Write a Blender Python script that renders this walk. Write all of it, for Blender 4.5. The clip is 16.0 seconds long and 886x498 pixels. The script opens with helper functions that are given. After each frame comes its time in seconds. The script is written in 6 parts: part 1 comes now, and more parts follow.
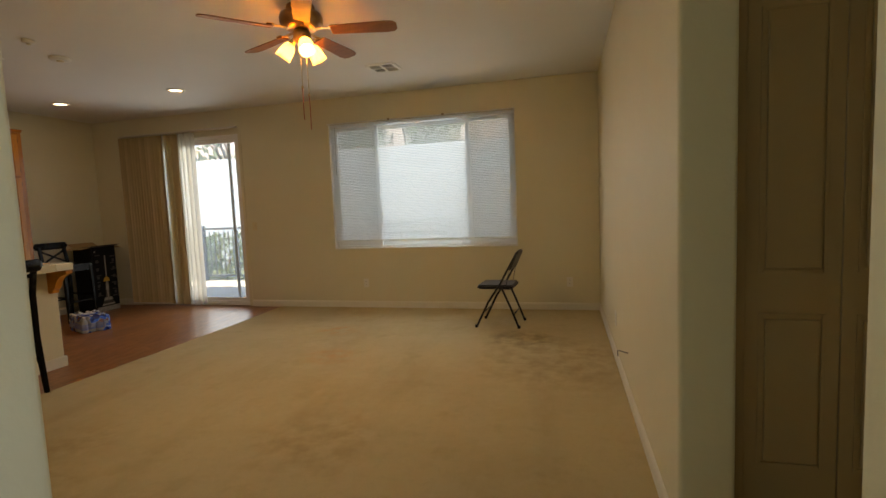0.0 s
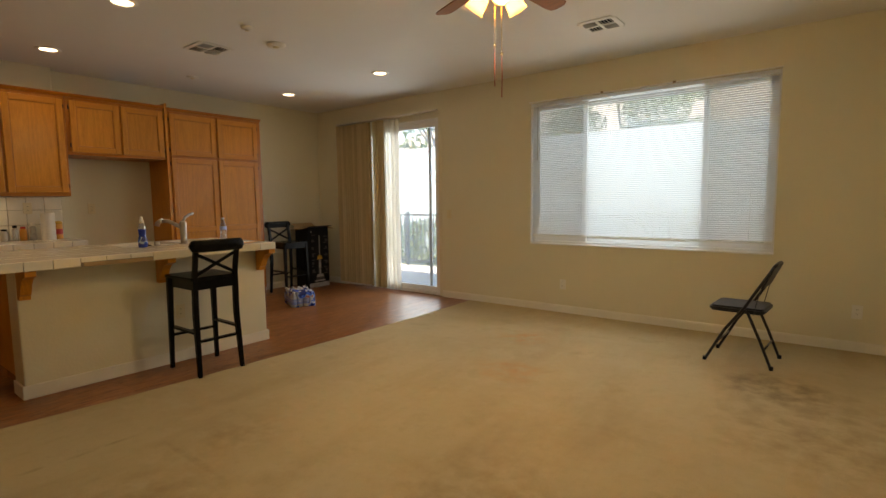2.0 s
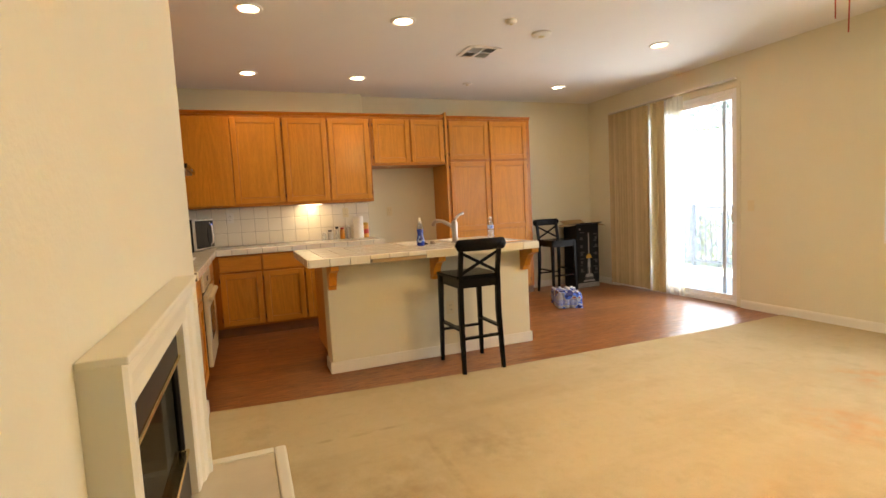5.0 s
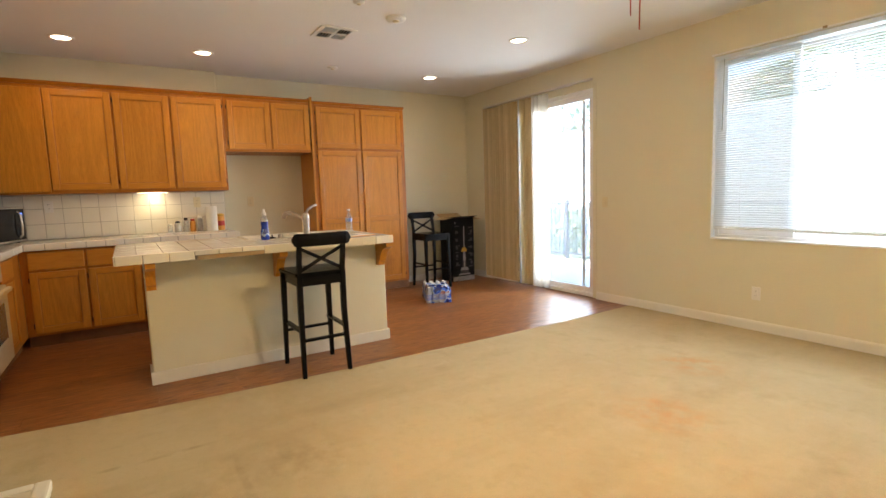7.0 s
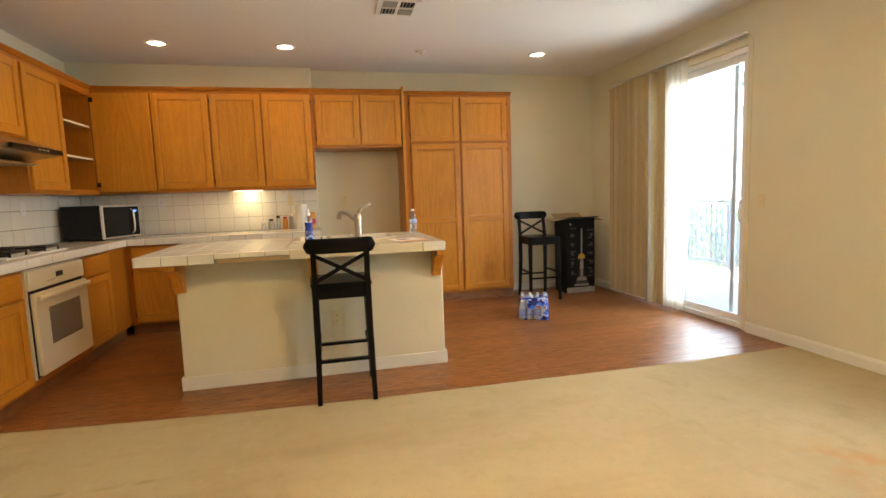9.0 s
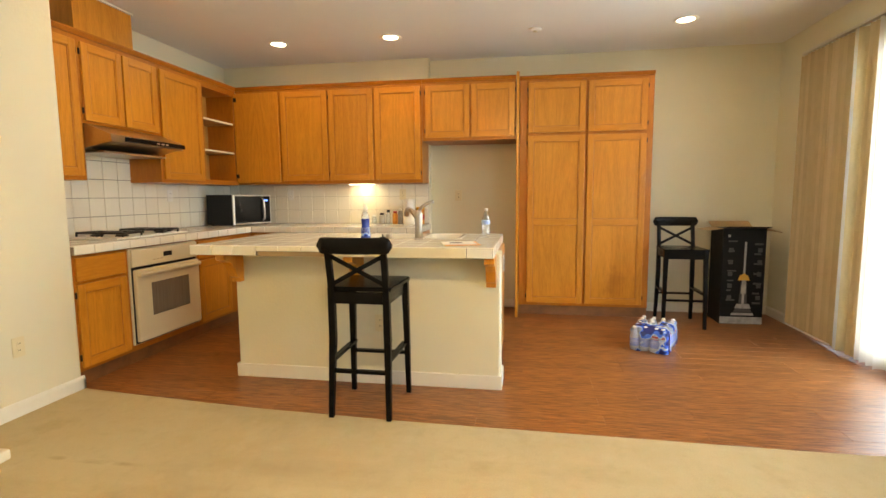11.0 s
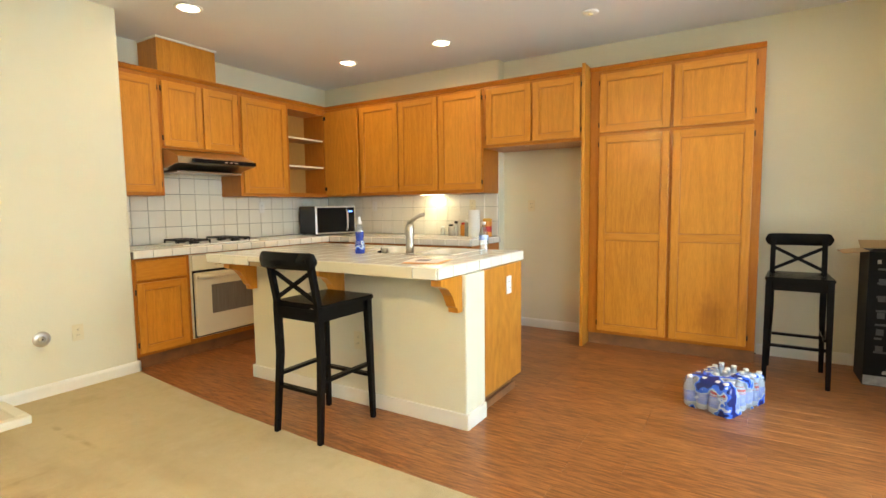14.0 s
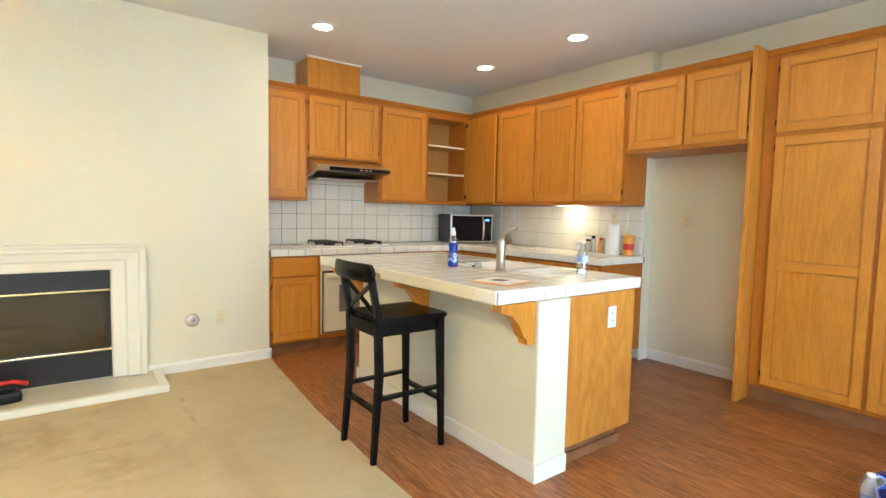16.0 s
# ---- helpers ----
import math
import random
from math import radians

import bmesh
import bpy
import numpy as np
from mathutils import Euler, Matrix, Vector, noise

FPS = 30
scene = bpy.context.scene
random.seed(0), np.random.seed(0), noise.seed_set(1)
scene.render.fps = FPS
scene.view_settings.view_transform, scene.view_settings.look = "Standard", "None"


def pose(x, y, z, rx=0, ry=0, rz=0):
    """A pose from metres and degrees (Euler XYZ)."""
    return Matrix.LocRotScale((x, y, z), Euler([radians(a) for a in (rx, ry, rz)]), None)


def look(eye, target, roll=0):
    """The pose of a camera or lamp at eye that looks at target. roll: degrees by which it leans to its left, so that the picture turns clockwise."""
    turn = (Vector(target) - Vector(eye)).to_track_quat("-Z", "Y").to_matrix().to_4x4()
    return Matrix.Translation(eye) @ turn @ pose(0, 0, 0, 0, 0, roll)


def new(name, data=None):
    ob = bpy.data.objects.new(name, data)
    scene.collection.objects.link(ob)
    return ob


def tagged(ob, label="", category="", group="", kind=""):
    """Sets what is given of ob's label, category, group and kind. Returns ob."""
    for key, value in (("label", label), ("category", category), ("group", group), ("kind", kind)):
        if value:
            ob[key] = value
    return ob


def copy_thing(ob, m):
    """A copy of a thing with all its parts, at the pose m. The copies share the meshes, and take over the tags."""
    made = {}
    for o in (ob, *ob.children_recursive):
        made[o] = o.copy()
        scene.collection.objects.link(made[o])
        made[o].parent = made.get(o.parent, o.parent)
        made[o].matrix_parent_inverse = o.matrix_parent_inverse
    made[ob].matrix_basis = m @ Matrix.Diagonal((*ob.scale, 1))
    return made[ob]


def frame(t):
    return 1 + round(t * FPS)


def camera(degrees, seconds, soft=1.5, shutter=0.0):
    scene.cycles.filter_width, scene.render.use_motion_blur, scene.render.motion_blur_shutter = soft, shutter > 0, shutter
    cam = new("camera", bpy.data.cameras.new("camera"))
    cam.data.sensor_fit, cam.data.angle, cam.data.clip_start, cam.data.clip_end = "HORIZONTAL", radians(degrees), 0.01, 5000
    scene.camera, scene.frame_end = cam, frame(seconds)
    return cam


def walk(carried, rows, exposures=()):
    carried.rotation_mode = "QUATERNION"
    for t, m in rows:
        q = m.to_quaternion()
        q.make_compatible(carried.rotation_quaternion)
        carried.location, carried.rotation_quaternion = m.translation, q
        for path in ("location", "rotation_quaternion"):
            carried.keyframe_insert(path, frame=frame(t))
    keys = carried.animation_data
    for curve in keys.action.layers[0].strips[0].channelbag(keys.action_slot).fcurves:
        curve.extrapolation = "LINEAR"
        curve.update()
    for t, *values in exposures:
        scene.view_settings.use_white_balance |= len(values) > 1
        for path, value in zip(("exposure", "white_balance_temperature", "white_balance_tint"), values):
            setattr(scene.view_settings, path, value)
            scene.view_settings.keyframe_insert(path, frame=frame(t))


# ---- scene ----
cam = camera(83.1, 16.0)
PATH = [
    (0, (0.248, 0.119, 1.306), (-0.263, 2.044, 1.131), -2.4),
    (0.5, (0.216, 0.344, 1.291), (-0.407, 2.234, 1.096), -1.8),
    (1, (0.109, 0.527, 1.295), (-0.611, 2.386, 1.129), -1.9),
    (1.5, (0.048, 0.725, 1.305), (-0.903, 2.474, 1.115), -1.9),
    (2, (-0.025, 0.861, 1.291), (-1.247, 2.432, 1.101), -0.7),
    (2.3, (-0.07, 0.923, 1.31), (-1.44, 2.372, 1.146), -1.5),
    (2.5, (-0.153, 0.959, 1.305), (-1.606, 2.326, 1.165), -0.9),
    (3, (-0.282, 0.973, 1.283), (-1.901, 2.141, 1.159), -1.4),
    (3.5, (-0.302, 1.035, 1.280), (-2.109, 1.868, 1.121), -1.9),
    (3.7, (-0.305, 1.014, 1.28), (-2.152, 1.762, 1.11), -2.0),
    (5.8, (-0.168, 1.316, 1.286), (-2.02, 2.052, 1.116), -3.4),
    (6, (-0.142, 1.362, 1.277), (-1.942, 2.215, 1.101), -3.1),
    (6.5, (-0.143, 1.454, 1.266), (-1.802, 2.55, 1.044), -2.9),
    (7, (-0.253, 1.643, 1.268), (-1.939, 2.697, 1.05), -1.9),
    (7.5, (-0.345, 1.866, 1.26), (-2.084, 2.832, 1.05), -3.6),
    (8, (-0.377, 2.178, 1.262), (-2.23, 2.892, 1.026), -1.4),
    (8.2, (-0.421, 2.285, 1.254), (-2.29, 2.957, 1.022), -1.9),
    (10.3, (-0.963, 3.361, 1.269), (-2.952, 3.39, 1.069), -0.6),
    (10.5, (-1.008, 3.444, 1.28), (-2.999, 3.433, 1.085), -1.1),
    (11, (-1.099, 3.689, 1.245), (-3.061, 3.361, 1.036), -0.4),
    (11.5, (-1.095, 3.881, 1.241), (-3.034, 3.429, 1.048), -1.3),
    (12, (-1.114, 4.096, 1.246), (-2.999, 3.463, 1.033), -2.1),
    (12.5, (-1.228, 4.345, 1.234), (-3.043, 3.522, 1.054), -1.6),
    (13, (-1.406, 4.521, 1.254), (-3.197, 3.656, 1.046), -1.3),
    (13.5, (-1.644, 4.665, 1.26), (-3.418, 3.761, 1.067), -0.0),
    (14, (-1.856, 4.86, 1.26), (-3.552, 3.813, 1.09), -0.7),
    (14.5, (-2.035, 5.008, 1.262), (-3.662, 3.862, 1.065), -0.2),
    (15, (-2.249, 5.029, 1.259), (-3.811, 3.791, 1.085), 0.2),
    (15.5, (-2.392, 5.049, 1.286), (-3.831, 3.669, 1.127), 0.1),
    (16, (-2.478, 5.118, 1.29), (-3.675, 3.524, 1.146), 1.2),
]
EXPOSURES = [(0.0, 1.75, 8200, 16), (0.5, 2.05, 8100, 16), (1.5, 2.1, 8000, 15), (2.5, 2.1, 8000, 17), (3.5, 2.65, 8000, 21), (5.8, 3.55, 7200, 17), (7.0, 3.3, 6900, 16), (8.0, 3.25, 7000, 15), (10.5, 3.65, 7400, 11), (12.5, 3.75, 7100, 6), (14.5, 3.88, 6300, 4), (16.0, 3.9, 5700, 6)]
walk(cam, [(t, look(eye, target, roll)) for t, eye, target, roll in PATH], EXPOSURES)

SLIDER_W, WINDOW_W, ROOM_W, UNSEEN_ENTRY_W, DOWN_W, FAN_W = 4.2, 12.5, 1.8, 3.4, 0.23, 7.0

# ---- world, sun and lamps ----
world = bpy.data.worlds.new("sky")
scene.world = world
world.use_nodes = True
wt = world.node_tree
sky = wt.nodes.new("ShaderNodeTexSky")
sky.sky_type = "NISHITA"
sky.sun_disc = False
sky.sun_elevation, sky.sun_rotation = radians(62), radians(160)
wt.links.new(sky.outputs["Color"], wt.nodes["Background"].inputs["Color"])
wt.nodes["Background"].inputs["Strength"].default_value = 0.15


def lamp(name, kind, m, energy, color, **settings):
    data = bpy.data.lights.new(name, kind)
    data.energy, data.color = energy, color
    for key, value in settings.items():
        if key == "size":
            data.size = value
        elif key == "size_y":
            data.shape, data.size_y = "RECTANGLE", value
        elif key == "radius":
            data.shadow_soft_size = value
        elif key == "angle":
            data.angle = value
        elif key == "spread":
            data.spread = value
        elif key == "disk":
            data.shape, data.size = "DISK", value
    ob = new(name, data)
    ob.matrix_world = m
    return ob


lamp("sun", "SUN", look((8, -14, 44), (0, 8, 0)), 5.0, (1.0, 0.95, 0.87), angle=radians(0.5))
lamp("slider_daylight", "AREA", look((-4.74, 6.175, 1.18), (-4.74, 0, 1.18)), SLIDER_W, (0.74, 0.88, 1.0), size=1.0, size_y=2.15, spread=radians(140))
lamp("window_daylight", "AREA", look((-1.63, 6.345, 1.6), (-1.63, 0, 1.6)), WINDOW_W, (0.64, 0.82, 1.0), size=2.5, size_y=1.7)
# Stand-in lamp added inside the blind for daylight passing its slats
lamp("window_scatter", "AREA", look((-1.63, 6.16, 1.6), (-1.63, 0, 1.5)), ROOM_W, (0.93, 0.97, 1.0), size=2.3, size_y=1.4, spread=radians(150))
# Added lamp for an assumed, unseen entry; lights the hall's west wall
lamp("unseen_entry_light", "AREA", look((0.64, -0.62, 1.1), (-3.0, -0.5, 1.1)), UNSEEN_ENTRY_W, (0.52, 0.74, 1.0), size=0.85, size_y=2.0)
WARM = (1.0, 0.72, 0.42)
DOWNLIGHTS = [(-5.84, 1.28), (-5.84, 2.41), (-5.84, 5.02), (-4.13, 1.28), (-4.11, 2.41), (-4.13, 5.02)]
for px, py in DOWNLIGHTS:
    lamp("downlight_bulb", "AREA", look((px, py, 2.735), (px, py + 0.001, 0)), DOWN_W, WARM, disk=0.13, spread=radians(178))
FAN = (-1.59, 3.41)
for a in (70, 190, 310):
    lamp("fan_bulb", "POINT", pose(FAN[0] + 0.13 * math.cos(radians(a)), FAN[1] + 0.13 * math.sin(radians(a)), 2.425), FAN_W, (1.0, 0.72, 0.38), radius=0.035)
lamp("under_cabinet_bulb", "AREA", look((-6.47, 1.89, 1.380), (-6.52, 1.89, 0)), 0.10, (1.0, 0.86, 0.55), size=0.07, size_y=0.3)

# ---- materials ----


def material(name, color, rough=0.5, metal=0.0, var=0.0, scale=6.0, stretch=(1, 1, 1), second=None, bump=0.0, bump_scale=80.0,
             randomness=0.0, coat=0.0, translucent=0.0, big=0.0, emit=0.0, alpha=1.0, spec=0.5, bands=0.0):
    m = bpy.data.materials.new(name)
    m.use_nodes = True
    nt = m.node_tree
    b = nt.nodes["Principled BSDF"]
    b.inputs["Roughness"].default_value = rough
    b.inputs["Metallic"].default_value = metal
    b.inputs["Specular IOR Level"].default_value = spec
    b.inputs["Coat Weight"].default_value = coat
    b.inputs["Coat Roughness"].default_value = 0.12
    second = second or tuple(c * 0.7 for c in color)
    co = nt.nodes.new("ShaderNodeTexCoord")
    mp = nt.nodes.new("ShaderNodeMapping")
    mp.inputs["Scale"].default_value = stretch
    nt.links.new(co.outputs["Object"], mp.inputs["Vector"])
    value = None
    if var or big or randomness:
        mix = nt.nodes.new("ShaderNodeMix")
        mix.data_type = "RGBA"
        mix.inputs["A"].default_value = (*color, 1)
        mix.inputs["B"].default_value = (*second, 1)
        n1 = nt.nodes.new("ShaderNodeTexNoise")
        n1.inputs["Scale"].default_value = scale
        n1.inputs["Detail"].default_value = 6
        n1.inputs["Roughness"].default_value = 0.65
        nt.links.new(mp.outputs["Vector"], n1.inputs["Vector"])
        if randomness:
            info = nt.nodes.new("ShaderNodeObjectInfo")
            add = nt.nodes.new("ShaderNodeVectorMath")
            add.operation = "ADD"
            comb = nt.nodes.new("ShaderNodeCombineXYZ")
            mul = nt.nodes.new("ShaderNodeMath")
            mul.operation = "MULTIPLY"
            mul.inputs[1].default_value = 37.0
            nt.links.new(info.outputs["Random"], mul.inputs[0])
            for k in range(3):
                nt.links.new(mul.outputs[0], comb.inputs[k])
            nt.links.new(mp.outputs["Vector"], add.inputs[0])
            nt.links.new(comb.outputs[0], add.inputs[1])
            nt.links.new(add.outputs[0], n1.inputs["Vector"])
        r1 = nt.nodes.new("ShaderNodeMapRange")
        r1.inputs["From Min"].default_value, r1.inputs["From Max"].default_value = 0.3, 0.7
        r1.inputs["To Max"].default_value = var
        nt.links.new(n1.outputs["Fac"], r1.inputs["Value"])
        value = r1.outputs["Result"]
        if big:
            n2 = nt.nodes.new("ShaderNodeTexNoise")
            n2.inputs["Scale"].default_value = 0.9
            n2.inputs["Detail"].default_value = 3
            nt.links.new(co.outputs["Object"], n2.inputs["Vector"])
            r2 = nt.nodes.new("ShaderNodeMapRange")
            r2.inputs["From Min"].default_value, r2.inputs["From Max"].default_value = 0.35, 0.72
            r2.inputs["To Max"].default_value = big
            nt.links.new(n2.outputs["Fac"], r2.inputs["Value"])
            s = nt.nodes.new("ShaderNodeMath")
            s.operation = "ADD"
            nt.links.new(value, s.inputs[0])
            nt.links.new(r2.outputs["Result"], s.inputs[1])
            value = s.outputs[0]
        if randomness:
            ra = nt.nodes.new("ShaderNodeMath")
            ra.operation = "MULTIPLY_ADD"
            ra.inputs[1].default_value = randomness
            nt.links.new(info.outputs["Random"], ra.inputs[0])
            nt.links.new(value, ra.inputs[2])
            value = ra.outputs[0]
        if bands:
            # growth rings: contour lines of a soft, long-drawn noise
            wv = nt.nodes.new("ShaderNodeTexNoise")
            wv.inputs["Scale"].default_value = bands
            wv.inputs["Detail"].default_value = 1.5
            nt.links.new((add if randomness else mp).outputs[0], wv.inputs["Vector"])
            rg = nt.nodes.new("ShaderNodeMath")
            rg.operation = "MULTIPLY"
            rg.inputs[1].default_value = 75.0
            nt.links.new(wv.outputs["Fac"], rg.inputs[0])
            sn = nt.nodes.new("ShaderNodeMath")
            sn.operation = "SINE"
            nt.links.new(rg.outputs[0], sn.inputs[0])
            wa = nt.nodes.new("ShaderNodeMath")
            wa.operation = "MULTIPLY_ADD"
            wa.inputs[1].default_value = 0.10
            nt.links.new(sn.outputs[0], wa.inputs[0])
            nt.links.new(value, wa.inputs[2])
            value = wa.outputs[0]
        mix.clamp_factor = True
        nt.links.new(value, mix.inputs["Factor"])
        nt.links.new(mix.outputs["Result"], b.inputs["Base Color"])
    else:
        b.inputs["Base Color"].default_value = (*color, 1)
    if bump:
        nb = nt.nodes.new("ShaderNodeTexNoise")
        nb.inputs["Scale"].default_value = bump_scale
        nb.inputs["Detail"].default_value = 4
        nt.links.new(mp.outputs["Vector"], nb.inputs["Vector"])
        bp = nt.nodes.new("ShaderNodeBump")
        bp.inputs["Strength"].default_value = bump
        bp.inputs["Distance"].default_value = 0.004
        nt.links.new(nb.outputs["Fac"], bp.inputs["Height"])
        nt.links.new(bp.outputs["Normal"], b.inputs["Normal"])
    if emit:
        b.inputs["Emission Color"].default_value = (*color, 1)
        b.inputs["Emission Strength"].default_value = emit
    if translucent:
        tr = nt.nodes.new("ShaderNodeBsdfTranslucent")
        tr.inputs["Color"].default_value = (*color, 1)
        ms = nt.nodes.new("ShaderNodeMixShader")
        ms.inputs["Fac"].default_value = translucent
        nt.links.new(b.outputs[0], ms.inputs[1])
        nt.links.new(tr.outputs[0], ms.inputs[2])
        nt.links.new(ms.outputs[0], nt.nodes["Material Output"].inputs["Surface"])
    if alpha < 1:
        tp = nt.nodes.new("ShaderNodeBsdfTransparent")
        ma = nt.nodes.new("ShaderNodeMixShader")
        ma.inputs["Fac"].default_value = alpha
        out = nt.nodes["Material Output"].inputs["Surface"]
        nt.links.new(tp.outputs[0], ma.inputs[1])
        nt.links.new(out.links[0].from_socket, ma.inputs[2])
        nt.links.new(ma.outputs[0], out)
    return m


def clear(name, color=(1, 1, 1), rough=0.0, part_glass=0.1):
    """Thin glass: mostly clear, with a glossy share."""
    m = bpy.data.materials.new(name)
    m.use_nodes = True
    nt = m.node_tree
    tp = nt.nodes.new("ShaderNodeBsdfTransparent")
    tp.inputs["Color"].default_value = (*color, 1)
    gl = nt.nodes.new("ShaderNodeBsdfGlossy")
    gl.inputs["Roughness"].default_value = rough
    ms = nt.nodes.new("ShaderNodeMixShader")
    ms.inputs["Fac"].default_value = part_glass
    nt.links.new(tp.outputs[0], ms.inputs[1])
    nt.links.new(gl.outputs[0], ms.inputs[2])
    nt.links.new(ms.outputs[0], nt.nodes["Material Output"].inputs["Surface"])
    return m


M_WALL = material("cream_wall_paint", (0.73, 0.685, 0.52), 0.62, var=0.25, scale=3, second=(0.67, 0.62, 0.44), bump=0.35, bump_scale=55, big=0.2)
M_CEIL = material("ceiling_paint", (0.80, 0.79, 0.755), 0.7, var=0.2, scale=4, second=(0.73, 0.72, 0.685), bump=0.4, bump_scale=45)
M_TRIM = material("white_trim_paint", (0.80, 0.77, 0.68), 0.42, var=0.25, scale=9, second=(0.70, 0.65, 0.54))
M_OAK = material("honey_oak", (0.71, 0.30, 0.036), 0.32, var=0.5, scale=6, stretch=(24, 24, 2.2), second=(0.42, 0.15, 0.013), bump=0.05,
                 bump_scale=30, randomness=0.2, coat=0.12, bands=0.18, big=0.22, spec=0.4)
M_OAK_H = material("honey_oak_rail", (0.66, 0.275, 0.032), 0.32, var=0.45, scale=5, stretch=(1.4, 12, 12), second=(0.40, 0.125, 0.009), bump=0.06,
                   bump_scale=30, randomness=0.15, coat=0.12, spec=0.4)
# Redder frame oak, darkened further so door gaps carry their shade as colour
M_OAK_F = material("gap_shaded_face_frame", (0.50, 0.175, 0.016), 0.34, var=0.55, scale=5, stretch=(10, 10, 1.4), second=(0.33, 0.095, 0.007), bump=0.05,
                   bump_scale=30, randomness=0.1, coat=0.1, big=0.2, spec=0.4)
# Routed edge darker than the doors: stain plus crease shade in the colour
M_OAK_B = material("honey_oak_shaded_routed_edge", (0.56, 0.21, 0.02), 0.36, var=0.5, scale=5, stretch=(6, 6, 6), second=(0.19, 0.05, 0.004), coat=0.2)
M_OAK_FIG = material("figured_oak_panel", (0.64, 0.285, 0.045), 0.33, var=0.6, scale=7, stretch=(3.0, 3.0, 0.9), second=(0.34, 0.115, 0.012), bump=0.05,
                     bump_scale=30, coat=0.25, bands=0.9, big=0.3)


def stained_oak():
    """The door oak with a dark water stain low down, in the cabinet's own coordinates."""
    m = M_OAK.copy()
    m.name = "water_stained_oak"
    nt = m.node_tree
    b = nt.nodes["Principled BSDF"]
    base = b.inputs["Base Color"].links[0].from_socket
    co = nt.nodes.new("ShaderNodeTexCoord")
    sc = nt.nodes.new("ShaderNodeVectorMath")
    sc.operation = "MULTIPLY"
    sc.inputs[1].default_value = (2.2, 0.0, 1.0)
    d = nt.nodes.new("ShaderNodeVectorMath")
    d.operation = "DISTANCE"
    d.inputs[1].default_value = (0.97 * 2.2, 0.0, 0.34)
    n = nt.nodes.new("ShaderNodeTexNoise")
    n.inputs["Scale"].default_value, n.inputs["Detail"].default_value = 9.0, 4
    nt.links.new(co.outputs["Object"], sc.inputs[0])
    nt.links.new(sc.outputs[0], d.inputs[0])
    nt.links.new(co.outputs["Object"], n.inputs["Vector"])
    edge = nt.nodes.new("ShaderNodeMath")
    edge.operation = "MULTIPLY_ADD"
    edge.inputs[1].default_value = 0.35
    nt.links.new(n.outputs["Fac"], edge.inputs[0])
    nt.links.new(d.outputs["Value"], edge.inputs[2])
    fall = nt.nodes.new("ShaderNodeMapRange")
    fall.interpolation_type = "SMOOTHSTEP"
    fall.inputs["From Min"].default_value, fall.inputs["From Max"].default_value = 0.46, 0.18
    fall.inputs["To Max"].default_value = 0.5
    nt.links.new(edge.outputs[0], fall.inputs["Value"])
    mix = nt.nodes.new("ShaderNodeMix")
    mix.data_type = "RGBA"
    mix.inputs["B"].default_value = (0.27, 0.075, 0.007, 1)
    nt.links.new(base, mix.inputs["A"])
    nt.links.new(fall.outputs["Result"], mix.inputs["Factor"])
    nt.links.new(mix.outputs["Result"], b.inputs["Base Color"])
    return m


M_OAK_STAIN = stained_oak()
M_OAK_IN = material("cabinet_interior", (0.50, 0.25, 0.055), 0.55, var=0.4, scale=6, stretch=(8, 8, 1))
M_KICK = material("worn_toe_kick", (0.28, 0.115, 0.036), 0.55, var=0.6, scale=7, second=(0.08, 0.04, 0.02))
M_HINGE = material("dark_hinge", (0.03, 0.022, 0.018), 0.4, metal=0.6)
M_SHELF = material("pale_shelf_edge", (0.78, 0.68, 0.46), 0.5, var=0.2)
M_TILE = material("white_ceramic_tile", (0.83, 0.79, 0.68), 0.16, var=0.2, scale=8, second=(0.74, 0.69, 0.56), randomness=0.35, bump=0.04, bump_scale=12)
M_GROUT_PALE = material("pale_grout", (0.46, 0.42, 0.34), 0.9, var=0.5, scale=14, second=(0.30, 0.27, 0.21))
M_GROUT = material("grey_grout", (0.22, 0.19, 0.15), 0.9, var=0.5, scale=20, second=(0.13, 0.11, 0.085))
M_LAMINATE = material("laminate_plank", (0.50, 0.20, 0.060), 0.36, var=1.15, scale=5, stretch=(17, 1.6, 17), second=(0.16, 0.052, 0.014), randomness=0.2,
                      bump=0.05, bump_scale=20, spec=0.5)
M_UNDER = material("floor_underlay", (0.10, 0.05, 0.025), 0.8, var=0.3)
M_BLACK = material("black_lacquered_wood", (0.004, 0.0036, 0.0036), 0.24, var=0.4, scale=20, second=(0.009, 0.008, 0.008), bump=0.05, bump_scale=40, spec=0.13)
M_BLACK_P = material("black_plastic", (0.010, 0.010, 0.011), 0.35, var=0.3, scale=30, second=(0.02, 0.02, 0.02), spec=0.18)
M_BLACK_M = material("black_painted_metal", (0.014, 0.013, 0.013), 0.38, metal=0.2, var=0.3, scale=12, second=(0.03, 0.028, 0.026))
M_VINYL = material("black_vinyl", (0.02, 0.019, 0.02), 0.42, var=0.3, scale=15, second=(0.03, 0.027, 0.026), bump=0.1, bump_scale=150, spec=0.2)
M_BRASS = material("polished_brass", (0.86, 0.72, 0.44), 0.22, metal=1.0, var=0.3, second=(0.72, 0.57, 0.32))
M_STEEL = material("brushed_steel", (0.50, 0.46, 0.40), 0.32, metal=1.0, var=0.3, scale=5, stretch=(1, 1, 20), second=(0.5, 0.47, 0.42))
# Hood steel tinted warm; the oak's reflection is put into its colour
M_HOOD = material("oak_tinted_steel", (0.52, 0.42, 0.29), 0.3, metal=1.0, var=0.3, scale=4, stretch=(1, 14, 14), second=(0.40, 0.32, 0.21))
M_SILVER = material("silver_trim", (0.72, 0.68, 0.62), 0.3, metal=0.9, var=0.2)
